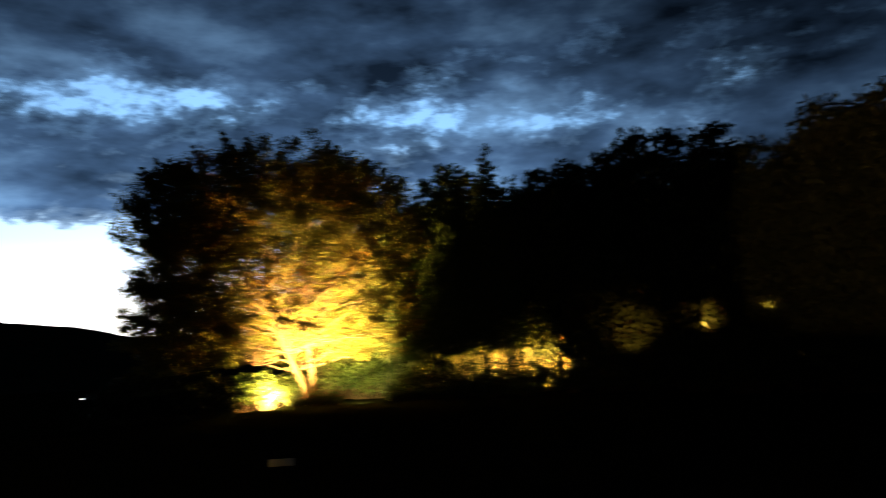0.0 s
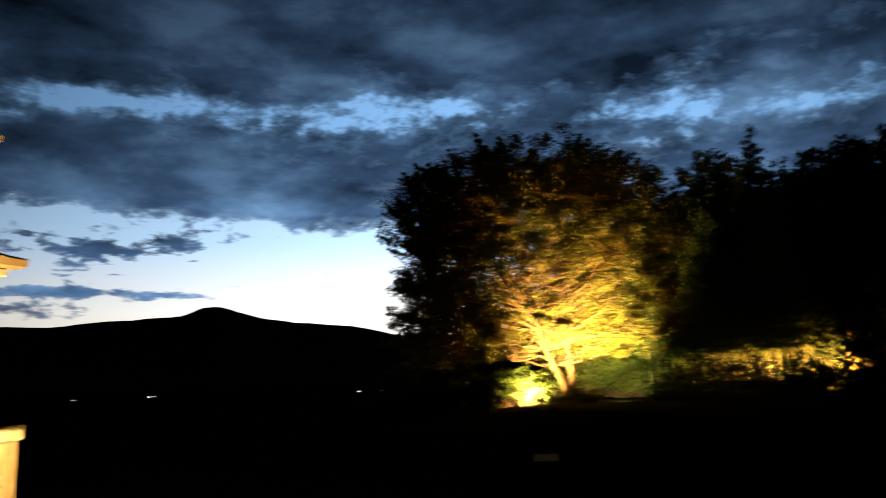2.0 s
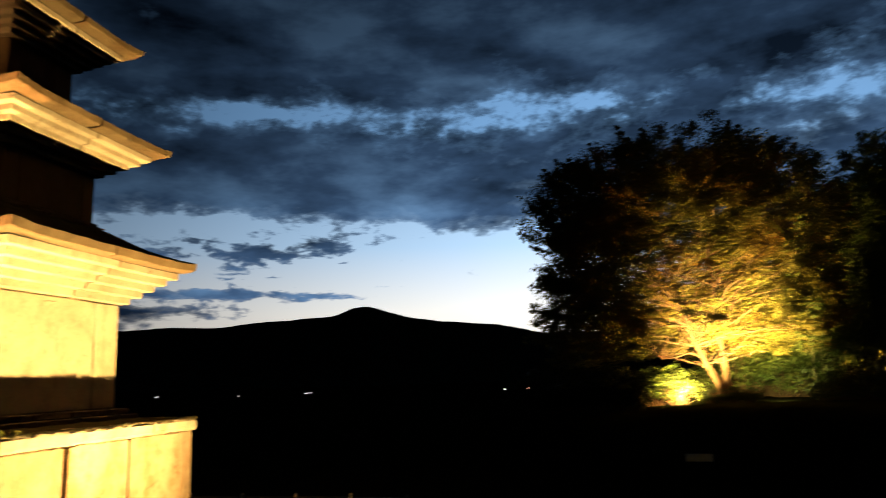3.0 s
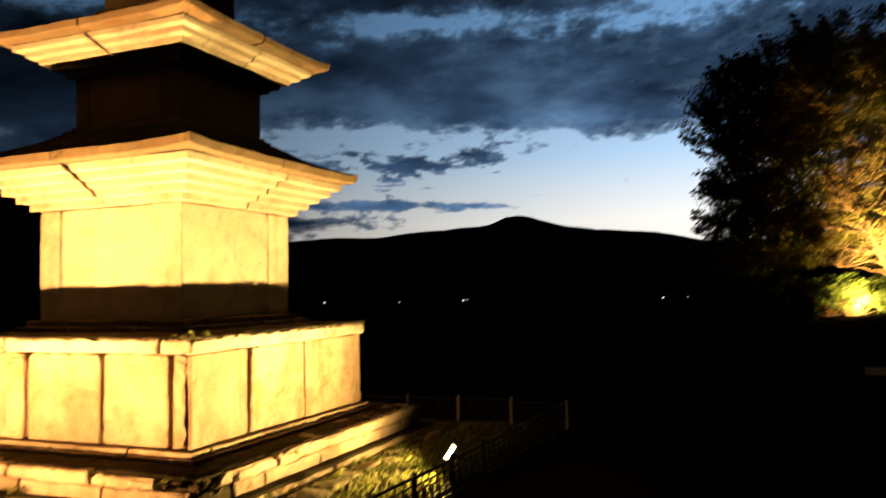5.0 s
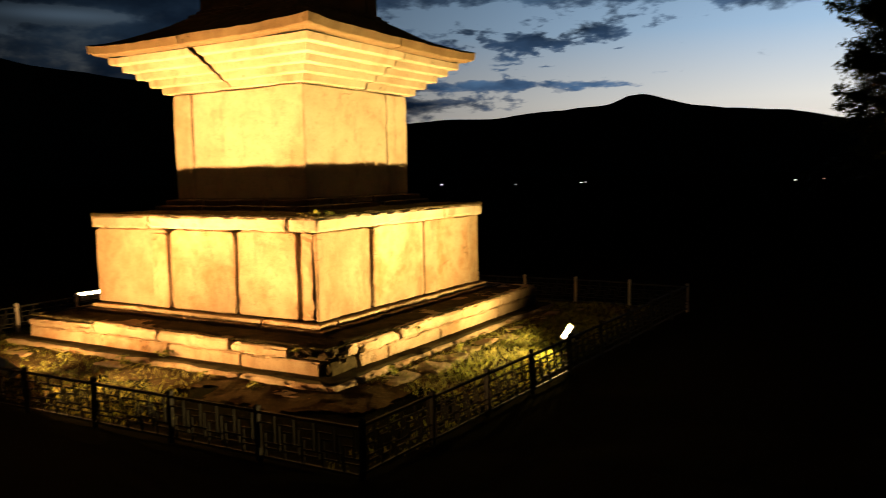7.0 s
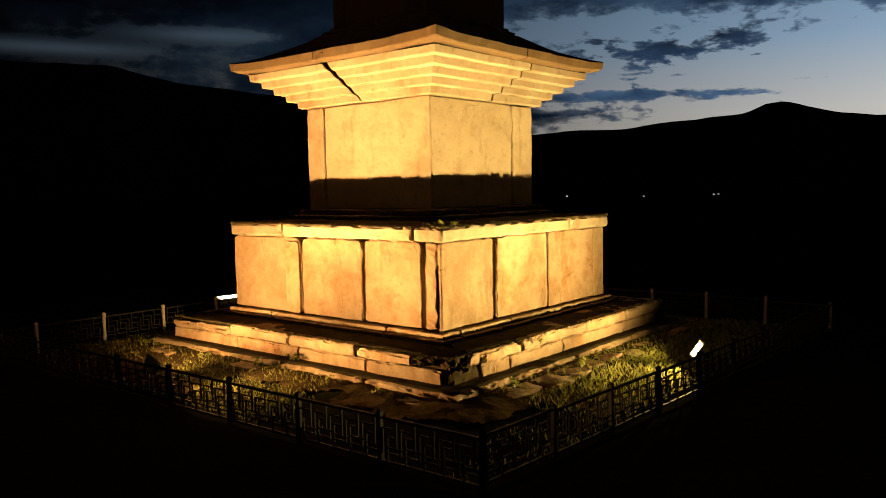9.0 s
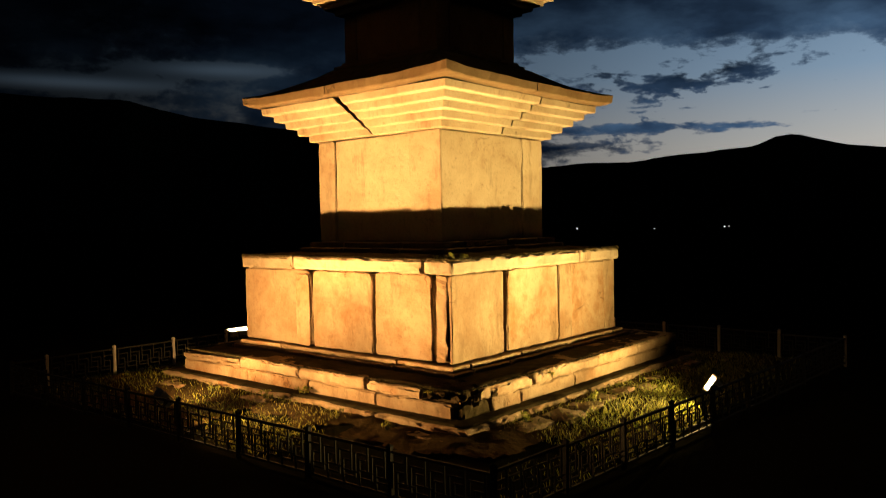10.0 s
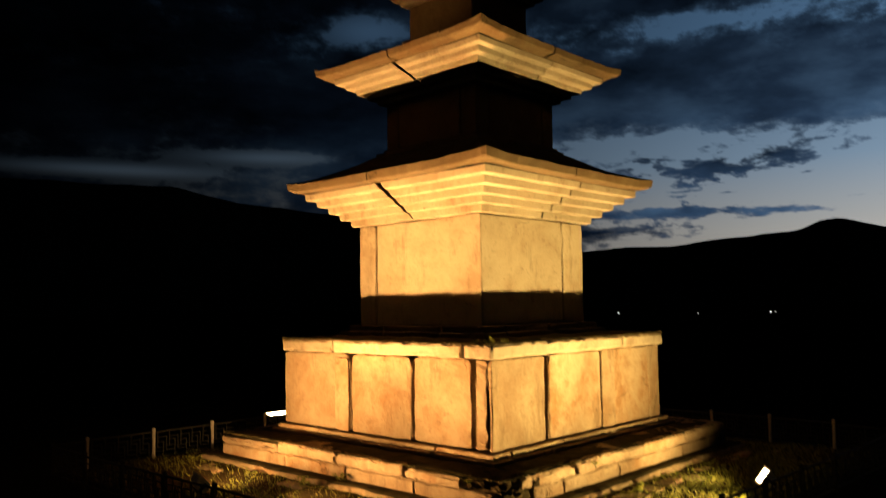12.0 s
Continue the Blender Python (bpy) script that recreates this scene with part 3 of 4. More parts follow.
# supports darkened in colour for the shade round the body
ring_course(cap, "body_support", 1.56, 0.5, 2.06, 2.16, [(-0.5, 0.7), (0.2,)], 170.0, rounding=0.02, amount=0.006, mat=SHADED_GRANITE)
ring_course(cap, "body_support", 1.44, 0.5, 2.162, 2.25, [(-0.6, 0.6), (0.1,)], 175.0, rounding=0.02, amount=0.006, mat=SHADED_GRANITE)

body1 = sub("first_storey_body")
stone("core_block", (-1.0, -1.0, 2.1), (1.0, 1.0, 3.85), body1, cell=0.5, amount=0.0)
wall_stone("corner_pillar", body1, 0, -1.33, -0.94, 2.252, 3.85, 1.288, 0.25, 200, 0.014, 0.005, 0.03)
stone("body_block", (-0.925, -1.276, 2.252), (1.280, 0.70, 3.85), body1, cell=0.1, rounding=0.012, amount=0.006, seed=207)
wall_stone("corner_pillar", body1, 0, 0.67, 1.279, 2.255, 3.848, 1.288, 0.05, 214, 0.006, 0.002)
wall_stone("corner_pillar", body1, 1, 0.722, 1.29, 2.252, 3.85, 1.288, 0.25, 237, 0.014, 0.005, 0.02)
for i, (nm, a, b) in enumerate((("corner_pillar", -1.035, -0.74), ("panel", -0.735, 0.735), ("corner_pillar", 0.74, 1.03))):
    wall_stone(nm, body1, 2, a, b, 2.252, 3.85, 1.288, 0.25, 250 + i * 7, 0.012, 0.004)
    wall_stone(nm, body1, 3, a, b if i < 2 else 1.288, 2.252, 3.85, 1.288, 0.25, 270 + i * 7, 0.012, 0.004)


def corner_stone(name, parent, profile, quarter, seam_a, seam_b, lift, half_ref, seed, amount=0.010, slope=0):
    """One quarter of a roof: the closed profile (half width, height) swept from a joint on one face round the corner to
    the joint
    on the next. seam_a and seam_b: (place, slant by height, slant by width) of the joints. lift: how far the eave's
    corner turns up.
    slope: from which corner of the profile on the stone is blackened as an unlit, overgrown top."""
    steps = 22
    verts, faces = [], []
    m = Matrix.Rotation(quarter * math.pi / 2, 4, "Z")
    zlo = min(z for _, z in profile)
    for s in range(2 * steps + 1):
        for h, z in profile:
            a = seam_a[0] + seam_a[1] * (z - zlo) + seam_a[2] * (h - profile[0][0])
            b = seam_b[0] + seam_b[1] * (z - zlo) + seam_b[2] * (h - profile[0][0])
            a, b = min(a, h * 0.97), max(b, -h * 0.97)
            if s <= steps:
                f = (s / steps) ** 0.8
                x, y = a + (h - a) * f, -h
                along = x / h
            else:
                f = ((2 * steps - s) / steps) ** 0.8
                x, y = h, b + (-h - b) * f
                along = -y / h
            up = lift * max(0.0, along) ** 5 * (h / half_ref) ** 6
            p = Vector((x, y, z + up))
            edge = 1.0 if h > 0.6 * half_ref else 0.3
            p += (wear(p, 1.6, amount * 0.6, seed) + wear(p, 7.5, amount * 0.7, seed + 9) + wear(p, 19.0, amount * 0.5, seed + 3)) * edge
            verts.append(m @ p)
    n = len(profile)
    for s in range(2 * steps):
        for k in range(n):
            a, b = s * n + k, s * n + (k + 1) % n
            faces.append((a, a + n, b + n, b))
    faces.append(tuple(range(n)))
    faces.append(tuple(reversed(range(2 * steps * n, 2 * steps * n + n))))
    # eave fronts take the shade-darkened stone, tops the blackened one
    ob = raw(name, verts, faces, SHADED_GRANITE if slope else GRANITE, parent)
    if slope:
        ob.data.materials.append(LICHEN_SHADE)
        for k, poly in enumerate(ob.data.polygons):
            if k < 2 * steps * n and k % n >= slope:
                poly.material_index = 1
    return ob


def roof(name, z0, h_in, h_step, h_eave, rise, eave, z_top, h_top, steps, seams, crack, seed, lift):
    o = sub(name)
    under = []
    n = steps
    for i in range(n):
        h = h_in + (h_step - h_in) * i / (n - 1)
        under += [(h - 0.012, z0 + rise * i / n), (h, z0 + rise * i / n + 0.012), (h + 0.006, z0 + rise * (i + 1) / n - 0.004)]
    zu = z0 + rise
    under += [(h_step * 0.45, zu - 0.004), (h_step * 0.45, z0)]
    top = [(h_step + 0.02, zu), (h_eave - 0.04, zu + 0.01), (h_eave - 0.015, zu + 0.025), (h_eave, zu + eave * 0.9), (h_eave - 0.03, zu + eave)]
    for i in range(1, 7):
        f = i / 6
        h = h_eave - 0.03 + (h_top - h_eave + 0.03) * f
        top.append((h, zu + eave + (z_top - zu - eave) * (0.62 * f + 0.38 * f * f)))
    top += [(h_top * 0.5, z_top), (h_top * 0.5, zu)]
    for q in range(4):
        a, b = seams[q], seams[(q + 1) % 4]
        # the joint on the next face, seen in this quarter's own axes
        gap = 0.014
        ca, cb = crack[q], crack[(q + 1) % 4]
        sa = (a + gap + ca[0], ca[1], ca[4])
        sb = (b - gap + cb[2], cb[3], cb[4])
        corner_stone("under_stone", o, under, q, sa, sb, lift * 0.35, h_eave, seed + q * 11, 0.007)
        ta = (a * 0.5 - 0.12 + gap, 0.0, 0.0)
        tb = (b * 0.5 - 0.12 - gap, 0.0, 0.0)
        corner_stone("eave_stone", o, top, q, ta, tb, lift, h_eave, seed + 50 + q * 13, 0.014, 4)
    return o


PLAIN = (0.0, 0.0, 0.0, 0.0, 0.0)
# joints of the four faces: south, east, north, west; the south joint has opened into a slanting crack
roof("first_roof", 3.855, 1.40, 1.93, 2.15, 0.53, 0.15, 5.0, 1.14, 5, (-0.10, 0.02, 0.0, 0.1), ((0.135, -0.80, 0.145, -1.0, 0.5), (0.0, 0.25, -0.005, 0.25, 0.3), PLAIN, PLAIN), 300, 0.055)
# support and body stone darkened for the shade above the first roof
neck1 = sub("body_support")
ring_course(neck1, "support_stone", 1.12, 0.5, 5.0, 5.06, [(0.1,), (-0.2,)], 340, rounding=0.02, amount=0.006, mat=SHADED_GRANITE)
ring_course(neck1, "support_stone", 1.04, 0.5, 5.062, 5.12, [(0.0,), (0.3,)], 345, rounding=0.02, amount=0.006, mat=SHADED_GRANITE)
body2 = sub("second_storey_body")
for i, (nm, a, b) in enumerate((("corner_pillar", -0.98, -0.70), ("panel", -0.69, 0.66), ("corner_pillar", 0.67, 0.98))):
    wall_stone(nm, body2, 0, a, b, 5.122, 5.87, 0.98, 0.3, 360 + i, 0.012, 0.004, mat=SHADED_GRANITE)
    wall_stone(nm, body2, 2, a, b, 5.122, 5.87, 0.98, 0.3, 370 + i, 0.012, 0.004, mat=SHADED_GRANITE)
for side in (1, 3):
    wall_stone("panel", body2, side, -0.675, 0.675, 5.122, 5.87, 0.975, 0.25, 380 + side, 0.012, 0.004, mat=SHADED_GRANITE)
roof("second_roof", 5.875, 1.08, 1.58, 1.82, 0.42, 0.125, 6.86, 0.86, 5, (0.15, 0.05, 0.0, 0.1), ((0.0, -1.2, 0.0, -1.3, 0.4), (0.0, 0.3, -0.005, 0.3, 0.0), PLAIN, PLAIN), 400, 0.06)
# third storey likewise carries shade in its stone colour
neck2 = sub("body_support")
ring_course(neck2, "support_stone", 0.82, 0.4, 6.86, 6.95, [(0.1,), (-0.2,)], 440, rounding=0.02, amount=0.006, mat=SHADED_GRANITE)
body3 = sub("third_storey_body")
stone("body_block", (-0.7, -0.7, 6.952), (0.7, 0.7, 7.55), body3, cell=0.1, amount=0.006, seed=450, mat=SHADED_GRANITE)
roof("third_roof", 7.555, 0.80, 1.22, 1.46, 0.40, 0.12, 8.5, 0.5, 5, (0.0, 0.05, 0.0, 0.1), (PLAIN, PLAIN, PLAIN, PLAIN), 470, 0.08)


# ---------------------------------------------------------------- fence
def steel_mesh(name, boxes):
    bm = bmesh.new()
    for lo, hi in boxes:
        box_into(bm, lo, hi)
    me = bpy.data.meshes.new(name)
    bm.to_mesh(me)
    bm.free()
    me.materials.append(STEEL)
    return me


def lattice_boxes():
    """One bay of the fence, 1 m long from x = 0: pinwheel squares of flat bar between two rails."""
    z0, z1, t = 0.07, 0.44, 0.0075
    n = 5
    w, h = 1.0 / n, z1 - z0
    out = []

    def bar(u0, v0, u1, v1, c, back):
        x0, x1 = sorted((c * w + u0 * w, c * w + u1 * w))
        a, b = sorted((z0 + v0 * h, z0 + v1 * h))
        out.append(((max(0, x0 - t), -0.007 + back, a - t), (min(1, x1 + t), 0.006 + back, b + t)))

    for c in range(n):
        lo, hi = (0.38, 0.64) if c % 2 else (0.32, 0.58)
        bar(0.25, 0.0, 0.25, hi, c, 0.0)
        bar(0.25, hi, 0.75, hi, c, 0.003)
        bar(0.75, lo, 0.75, 1.0, c, 0.0)
        bar(0.25, lo, 1.25 if c < n - 1 else 1.0, lo, c, -0.003)
        bar(0.0, 0.80, 0.75, 0.80, c, 0.003)
        bar(0.25, 0.18, 1.0, 0.18, c, 0.003)
        bar(0.0, 0.18, 0.0, 0.80, c, 0.0)
    return out


def post_mesh(paint):
    bm = bmesh.new()
    box_into(bm, (-0.021, -0.021, -0.05), (0.021, 0.021, 0.50))
    box_into(bm, (-0.027, -0.027, 0.50), (0.027, 0.027, 0.512))
    bmesh.ops.create_cone(bm, cap_ends=True, segments=4, radius1=0.034, radius2=0.004, depth=0.022,
                          matrix=Matrix.Translation((0, 0, 0.523)) @ Matrix.Rotation(math.pi / 4, 4, "Z"))
    me = bpy.data.meshes.new("post")
    bm.to_mesh(me)
    bm.free()
    me.materials.append(paint)
    return me


# posts of the two near sides are blackened in colour for being backlit
PANEL_MESH, POST_MESH, BACKLIT_POST = steel_mesh("lattice_panel", lattice_boxes()), post_mesh(POST_PAINT), post_mesh(STEEL)
TOP_RAIL = steel_mesh("top_rail", [((0.0, -0.013, 0.447), (1.0, 0.013, 0.472))])
BOTTOM_RAIL = steel_mesh("bottom_rail", [((0.0, -0.011, 0.042), (1.0, 0.011, 0.063))])
CORNERS = [(4.66, -4.66), (5.12, 4.5), (-4.3, 4.4), (-4.35, -4.93)]
BAYS = (1.03, 1.06, 1.10, 1.126)
for s in range(4):
    (ax, ay), (bx, by) = CORNERS[s], CORNERS[(s + 1) % 4]
    fence = thing("lattice_fence", "low steel lattice fence with pale square posts round the pagoda" if s in (1, 2) else "low dark steel lattice fence with square posts darkened as backlit", "fence", "fence sides")
    length, turn = math.hypot(bx - ax, by - ay), math.atan2(by - ay, bx - ax)
    rng = random.Random(s)
    ux, uy = math.cos(turn), math.sin(turn)
    marks = [k * BAYS[s] for k in range(20) if k * BAYS[s] < length - 0.3] + [length]
    for d, e in zip(marks, marks[1:]):
        x, y = ax + ux * d, ay + uy * d
        z = ground_height(x, y)
        o = new("post", POST_MESH if s in (1, 2) else BACKLIT_POST)
        o.parent = fence
        o.matrix_basis = Matrix.Translation((x, y, z)) @ Matrix.Rotation(turn, 4, "Z") @ Matrix.Rotation(rng.uniform(-0.03, 0.03), 4, "X")
        for nm, me in (("lattice_panel", PANEL_MESH), ("top_rail", TOP_RAIL), ("bottom_rail", BOTTOM_RAIL)):
            q = new(nm, me)
            q.parent = fence
            q.matrix_basis = Matrix.Translation((x + ux * 0.023, y + uy * 0.023, z)) @ Matrix.Rotation(turn, 4, "Z") @ Matrix.Diagonal((e - d - 0.046, 1, 1, 1))


# ---------------------------------------------------------------- floodlights round the pagoda
def floodlight(eye, target, label, half=0.14, stakes=(0.0,)):
    """A box floodlight on a bracket and short stakes; its lamp stands just before the glass."""
    o = thing("floodlight", label, "floodlight", "floodlights round the pagoda")
    g = ground_height(eye[0], eye[1])
    m = look(eye, target)
    bm = bmesh.new()
    ring = ((-1, -1), (1, -1), (1, 1), (-1, 1))
    front = [bm.verts.new(m @ Vector((sx * (half + 0.01), sy * 0.11, 0.03))) for sx, sy in ring]
    back = [bm.verts.new(m @ Vector((sx * (half - 0.03), sy * 0.08, 0.15))) for sx, sy in ring]
    for i in range(4):
        bm.faces.new((front[i], front[(i + 1) % 4], back[(i + 1) % 4], back[i]))
    bm.faces.new(back)
    part("housing", bm, HOUSING, o, "grey cast metal housing")
    bm = bmesh.new()
    h = half
    for lo, hi in (((-h - 0.025, -0.125, 0.02), (-h, 0.125, 0.045)), ((h, -0.125, 0.02), (h + 0.025, 0.125, 0.045)),
                   ((-h, -0.125, 0.02), (h, -0.10, 0.045)), ((-h, 0.10, 0.02), (h, 0.125, 0.045))):
        box_into(bm, lo, hi, m)
    part("rim", bm, HOUSING, o)
    bm = bmesh.new()
    box_into(bm, (-h + 0.002, -0.098, 0.024), (h - 0.002, 0.098, 0.034), m)
    part("glass", bm, LAMP_GLASS, o, "bright lit front glass")
    bm = bmesh.new()
    for sx in (-h - 0.035, h + 0.035):
        box_into(bm, (sx - 0.006, -0.02, 0.05), (sx + 0.006, 0.02, 0.17), m)
    box_into(bm, (-h - 0.041, -0.02, 0.17), (h + 0.041, 0.02, 0.182), m)
    part("bracket", bm, STEEL, o)
    for s in stakes:
        bm = bmesh.new()
        c = m @ Vector((s, 0, 0.176))
        tube_into(bm, (c.x, c.y, g - 0.05), c, 0.018, 0.018, 10)
        part("stake", bm, POST_PAINT, o)
    return o


floodlight(LAMP_EAST, (2.0, -1.5, 2.6), "lit grey floodlight on a stake by the lattice fence", 0.085)
floodlight(LAMP_SOUTH, (0.0, -1.3, 3.2), "lit grey floodlight on a stake by the lattice fence")
floodlight(LAMP_WEST, (-3.7, -0.55, 4.0), "long lit floodlight on two pale stakes by the fence", 0.34, (-0.12, 0.12))
# fixture added for the unseen field lamp
floodlight(LAMP_UNSEEN, (-0.3, -0.7, 8.2), "unseen grey floodlight on a stake, assumed out in the field")
floodlight(LAMP_NORTH, (0.0, 1.3, 3.2), "lit grey floodlight on a stake by the lattice fence")


def field_sign():
    o = thing("field_sign", "low pale sign board on two posts in the dark field", "sign", at=(11.27, 13.45, ground_height(11.27, 13.45)))
    o.rotation_euler = (0, 0, radians(-8))
    bm = bmesh.new()
    box_into(bm, (-0.36, -0.02, 0.12), (0.36, 0.02, 0.33))
    bmesh.ops.bevel(bm, geom=bm.edges[:], offset=0.006, segments=1, affect="EDGES")
    part("board", bm, SIGN, o)
    for x in (-0.3, 0.3):
        bm = bmesh.new()
        box_into(bm, (x - 0.02, 0.022, -0.1), (x + 0.02, 0.055, 0.34))
        part("post", bm, STEEL, o)


field_sign()


# ---------------------------------------------------------------- plants
def leaf_cloud(name, centres, radii, per, size, mat, parent, rng, droop=0.35, aspect=0.45, flat=0.5):
    """Many small leaves (one folded quad each) scattered round the centres."""
    c = np.repeat(np.asarray(centres, float), per, axis=0)
    r = np.repeat(np.asarray(radii, float), per)
    n = len(c)
    d = rng.normal(size=(n, 3))
    d /= np.linalg.norm(d, axis=1)[:, None]
    p = c + d * (r * rng.random(n) ** 0.5)[:, None] * np.array([1.0, 1.0, flat])
    u = d * 0.8 + rng.normal(size=(n, 3)) * 0.6
    u[:, 2] -= droop
    u /= np.linalg.norm(u, axis=1)[:, None]
    v = np.cross(u, rng.normal(size=(n, 3)))
    v /= np.linalg.norm(v, axis=1)[:, None] + 1e-9
    s = size * rng.uniform(0.6, 1.35, n)[:, None]
    verts = np.empty((n, 4, 3))
    verts[:, 0] = p - u * s * 0.5
    verts[:, 1] = p + v * s * aspect * 0.5
    verts[:, 2] = p + u * s * 0.5
    verts[:, 3] = p - v * s * aspect * 0.5
    me = bpy.data.meshes.new(name)
    me.vertices.add(n * 4)
    me.vertices.foreach_set("co", verts.ravel())
    me.loops.add(n * 4)
    me.loops.foreach_set("vertex_index", np.arange(n * 4, dtype=np.int32))
    me.polygons.add(n)
    me.polygons.foreach_set("loop_start", np.arange(n, dtype=np.int32) * 4)
    me.update(calc_edges=True)
    me.materials.append(mat)
    ob = new(name, me)
    ob.parent = parent
    return ob


def tubes(name, paths, mat, parent, sides=6):
    """Tapered tubes along paths of (point, radius)."""
    verts, faces = [], []
    for path in paths:
        base = len(verts)
        for i, (p, r) in enumerate(path):
            a = path[max(0, i - 1)][0]
            b = path[min(len(path) - 1, i + 1)][0]
            t = (b - a).normalized()
            e = t.orthogonal().normalized()
            f = t.cross(e)
            for k in range(sides):
                w = 2 * math.pi * k / sides
                verts.append(p + (e * math.cos(w) + f * math.sin(w)) * r)
        for i in range(len(path) - 1):
            for k in range(sides):
                a, b = base + i * sides + k, base + i * sides + (k + 1) % sides
                faces.append((a, b, b + sides, a + sides))
        faces.append(tuple(base + (len(path) - 1) * sides + k for k in range(sides)))
    return raw(name, verts, faces, mat, parent, True)


def curve_path(a, b, lift, r0, r1, n, rng, wobble):
    """A limb from a to b that first climbs, then reaches out."""
    out = []
    c = (a + b) / 2 + Vector((0, 0, lift))
    for i in range(n + 1):
        f = i / n
        p = a * (1 - f) ** 2 + c * 2 * f * (1 - f) + b * f * f
        if 0 < i < n:
            p = p + Vector(rng.normal(size=3)) * wobble
        out.append((p, r0 + (r1 - r0) * f ** 0.8))
    return out


def great_tree():
    rng = np.random.default_rng(11)
    o = thing("zelkova_tree", "huge old zelkova with forked trunk, floodlit yellow from below", "tree", at=(16.95, 49.66, ground_height(16.95, 49.66)))
    o.rotation_euler = (0, 0, radians(-8.05))
    V = Vector
    stems = [
        [(V((0.48, 0, -0.4)), 0.72), (V((0.40, 0, 0.4)), 0.50), (V((0.12, 0, 1.3)), 0.42), (V((-0.58, -0.1, 2.6)), 0.37), (V((-1.2, -0.2, 4.0)), 0.35),
         (V((-1.6, -0.2, 5.4)), 0.34), (V((-2.3, 0.0, 6.8)), 0.26), (V((-3.4, 0.2, 8.4)), 0.18), (V((-4.6, 0.4, 10.2)), 0.1)],
        [(V((0.62, 0.15, -0.4)), 0.66), (V((0.66, 0.2, 1.2)), 0.42), (V((0.55, 0.3, 2.8)), 0.36), (V((0.4, 0.3, 4.6)), 0.33), (V((0.1, 0.2, 6.4)), 0.32),
         (V((0.3, 0.1, 8.3)), 0.27), (V((0.0, 0.0, 10.4)), 0.2), (V((0.4, 0.0, 12.6)), 0.13), (V((0.2, 0.2, 15.0)), 0.07)],
        [(V((0.35, 0.3, 4.4)), 0.26), (V((1.2, 0.2, 6.2)), 0.22), (V((2.0, 0.0, 8.2)), 0.17), (V((2.6, -0.2, 10.6)), 0.11), (V((3.4, 0.0, 13.0)), 0.06)],
        [(V((-0.9, -0.1, 3.2)), 0.2), (V((-1.7, -0.5, 3.5)), 0.16), (V((-2.6, -0.9, 3.2)), 0.12), (V((-3.6, -1.3, 3.1)), 0.07)],
        [(V((-1.1, -0.2, 4.0)), 0.26), (V((-0.9, 0.2, 5.8)), 0.22), (V((-0.9, 0.4, 8.0)), 0.16), (V((-1.4, 0.4, 10.6)), 0.09)],
    ]
    stems = [[(q, r * (0.70 if q.z < 3.2 else 0.52)) for q, r in s] for s in stems]
    tubes("trunk", stems[:1], BARK, o, 12)
    for s in stems[1:]:
        tubes("stem", [s], BARK, o, 10)
    # foliage centres: an uneven dome, left open towards the camera to show the stems
    centres = []
    while len(centres) < 1700:
        d = rng.normal(size=3)
        d /= np.linalg.norm(d)
        r = 1 - 0.55 * rng.random() ** 1.6
        bulge = 1 + 0.24 * noise.noise(V((d[0] * 3.2, d[1] * 3.2, d[2] * 3.2 + 4)))
        d = np.sign(d) * np.abs(d) ** 0.78
        p = np.array([-1.8 + 10.9 * d[0] * r * bulge, 9.0 * d[1] * r * bulge, 10.2 + 9.2 * d[2] * r * bulge])
        if p[2] < 1.6 or (p[2] < 4.5 and -6 < p[0] < 8):
            continue
        cone = abs(p[0]) < 2.2 + 0.38 * p[2]
        if p[1] < 0.8 and cone and p[2] < 9.8 and rng.random() < 0.80:
            continue
        centres.append(p)
    back = np.column_stack([rng.normal(0.6, 5.0, 900), rng.uniform(0.4, 6.0, 900), rng.uniform(3.4, 14.0, 900)])
    a = rng.uniform(radians(40), radians(215), 420)
    rr = rng.uniform(0.62, 0.92, 420)
    rim = np.column_stack([-1.8 + 10.4 * rr * np.cos(a), rng.uniform(-3.0, 5.0, 420), 10.2 + 8.8 * rr * np.sin(a)])
    centres = np.vstack([np.array(centres), back[np.abs(back[:, 0]) < 8.5], rim[rim[:, 2] > 3.0]])
    # leafy shoots that stick out of the dome and make its edge ragged
    shoots, spread = [], []
    while len(shoots) < 1500:
        d = rng.normal(size=3)
        d /= np.linalg.norm(d)
        if d[2] < -0.62 or (d[1] < -0.3 and d[2] < 0.45 and d[0] > -0.75):
            continue
        bulge = 1 + 0.24 * noise.noise(V((d[0] * 3.2, d[1] * 3.2, d[2] * 3.2 + 4)))
        e = np.sign(d) * np.abs(d) ** 0.78
        long = rng.uniform(0.03, 0.13)
        for k in range(5):
            r = (0.90 + long * k / 4) * bulge
            p = np.array([-1.8 + 10.9 * e[0] * r, 9.0 * e[1] * r, 10.2 + 9.2 * e[2] * r + 0.12 * k])
            if p[2] > 2.2 and not (p[2] < 4.5 and -5 < p[0] < 8):
                shoots.append(p)
                spread.append(0.75 - 0.15 * k)
    nodes = [q for s in stems for q in s[3:]]
    limbs = []
    order = rng.permutation(len(centres))
    ends = []
    for i in order[:120]:
        b = V(centres[i])
        cands = sorted(nodes, key=lambda q: (q[0] - b).length + 1.6 * max(0.0, q[0].z - b.z + 1.5))
        a, r = cands[int(rng.integers(0, 3))]
        path = curve_path(a.copy(), b, 0.10 * (b - a).length * (1 if b.z > a.z else 0.5), min(0.075, r * 0.45), 0.016, 7, rng, 0.13)
        limbs.append(path)
        ends += [q[0] for q in path[3:]]
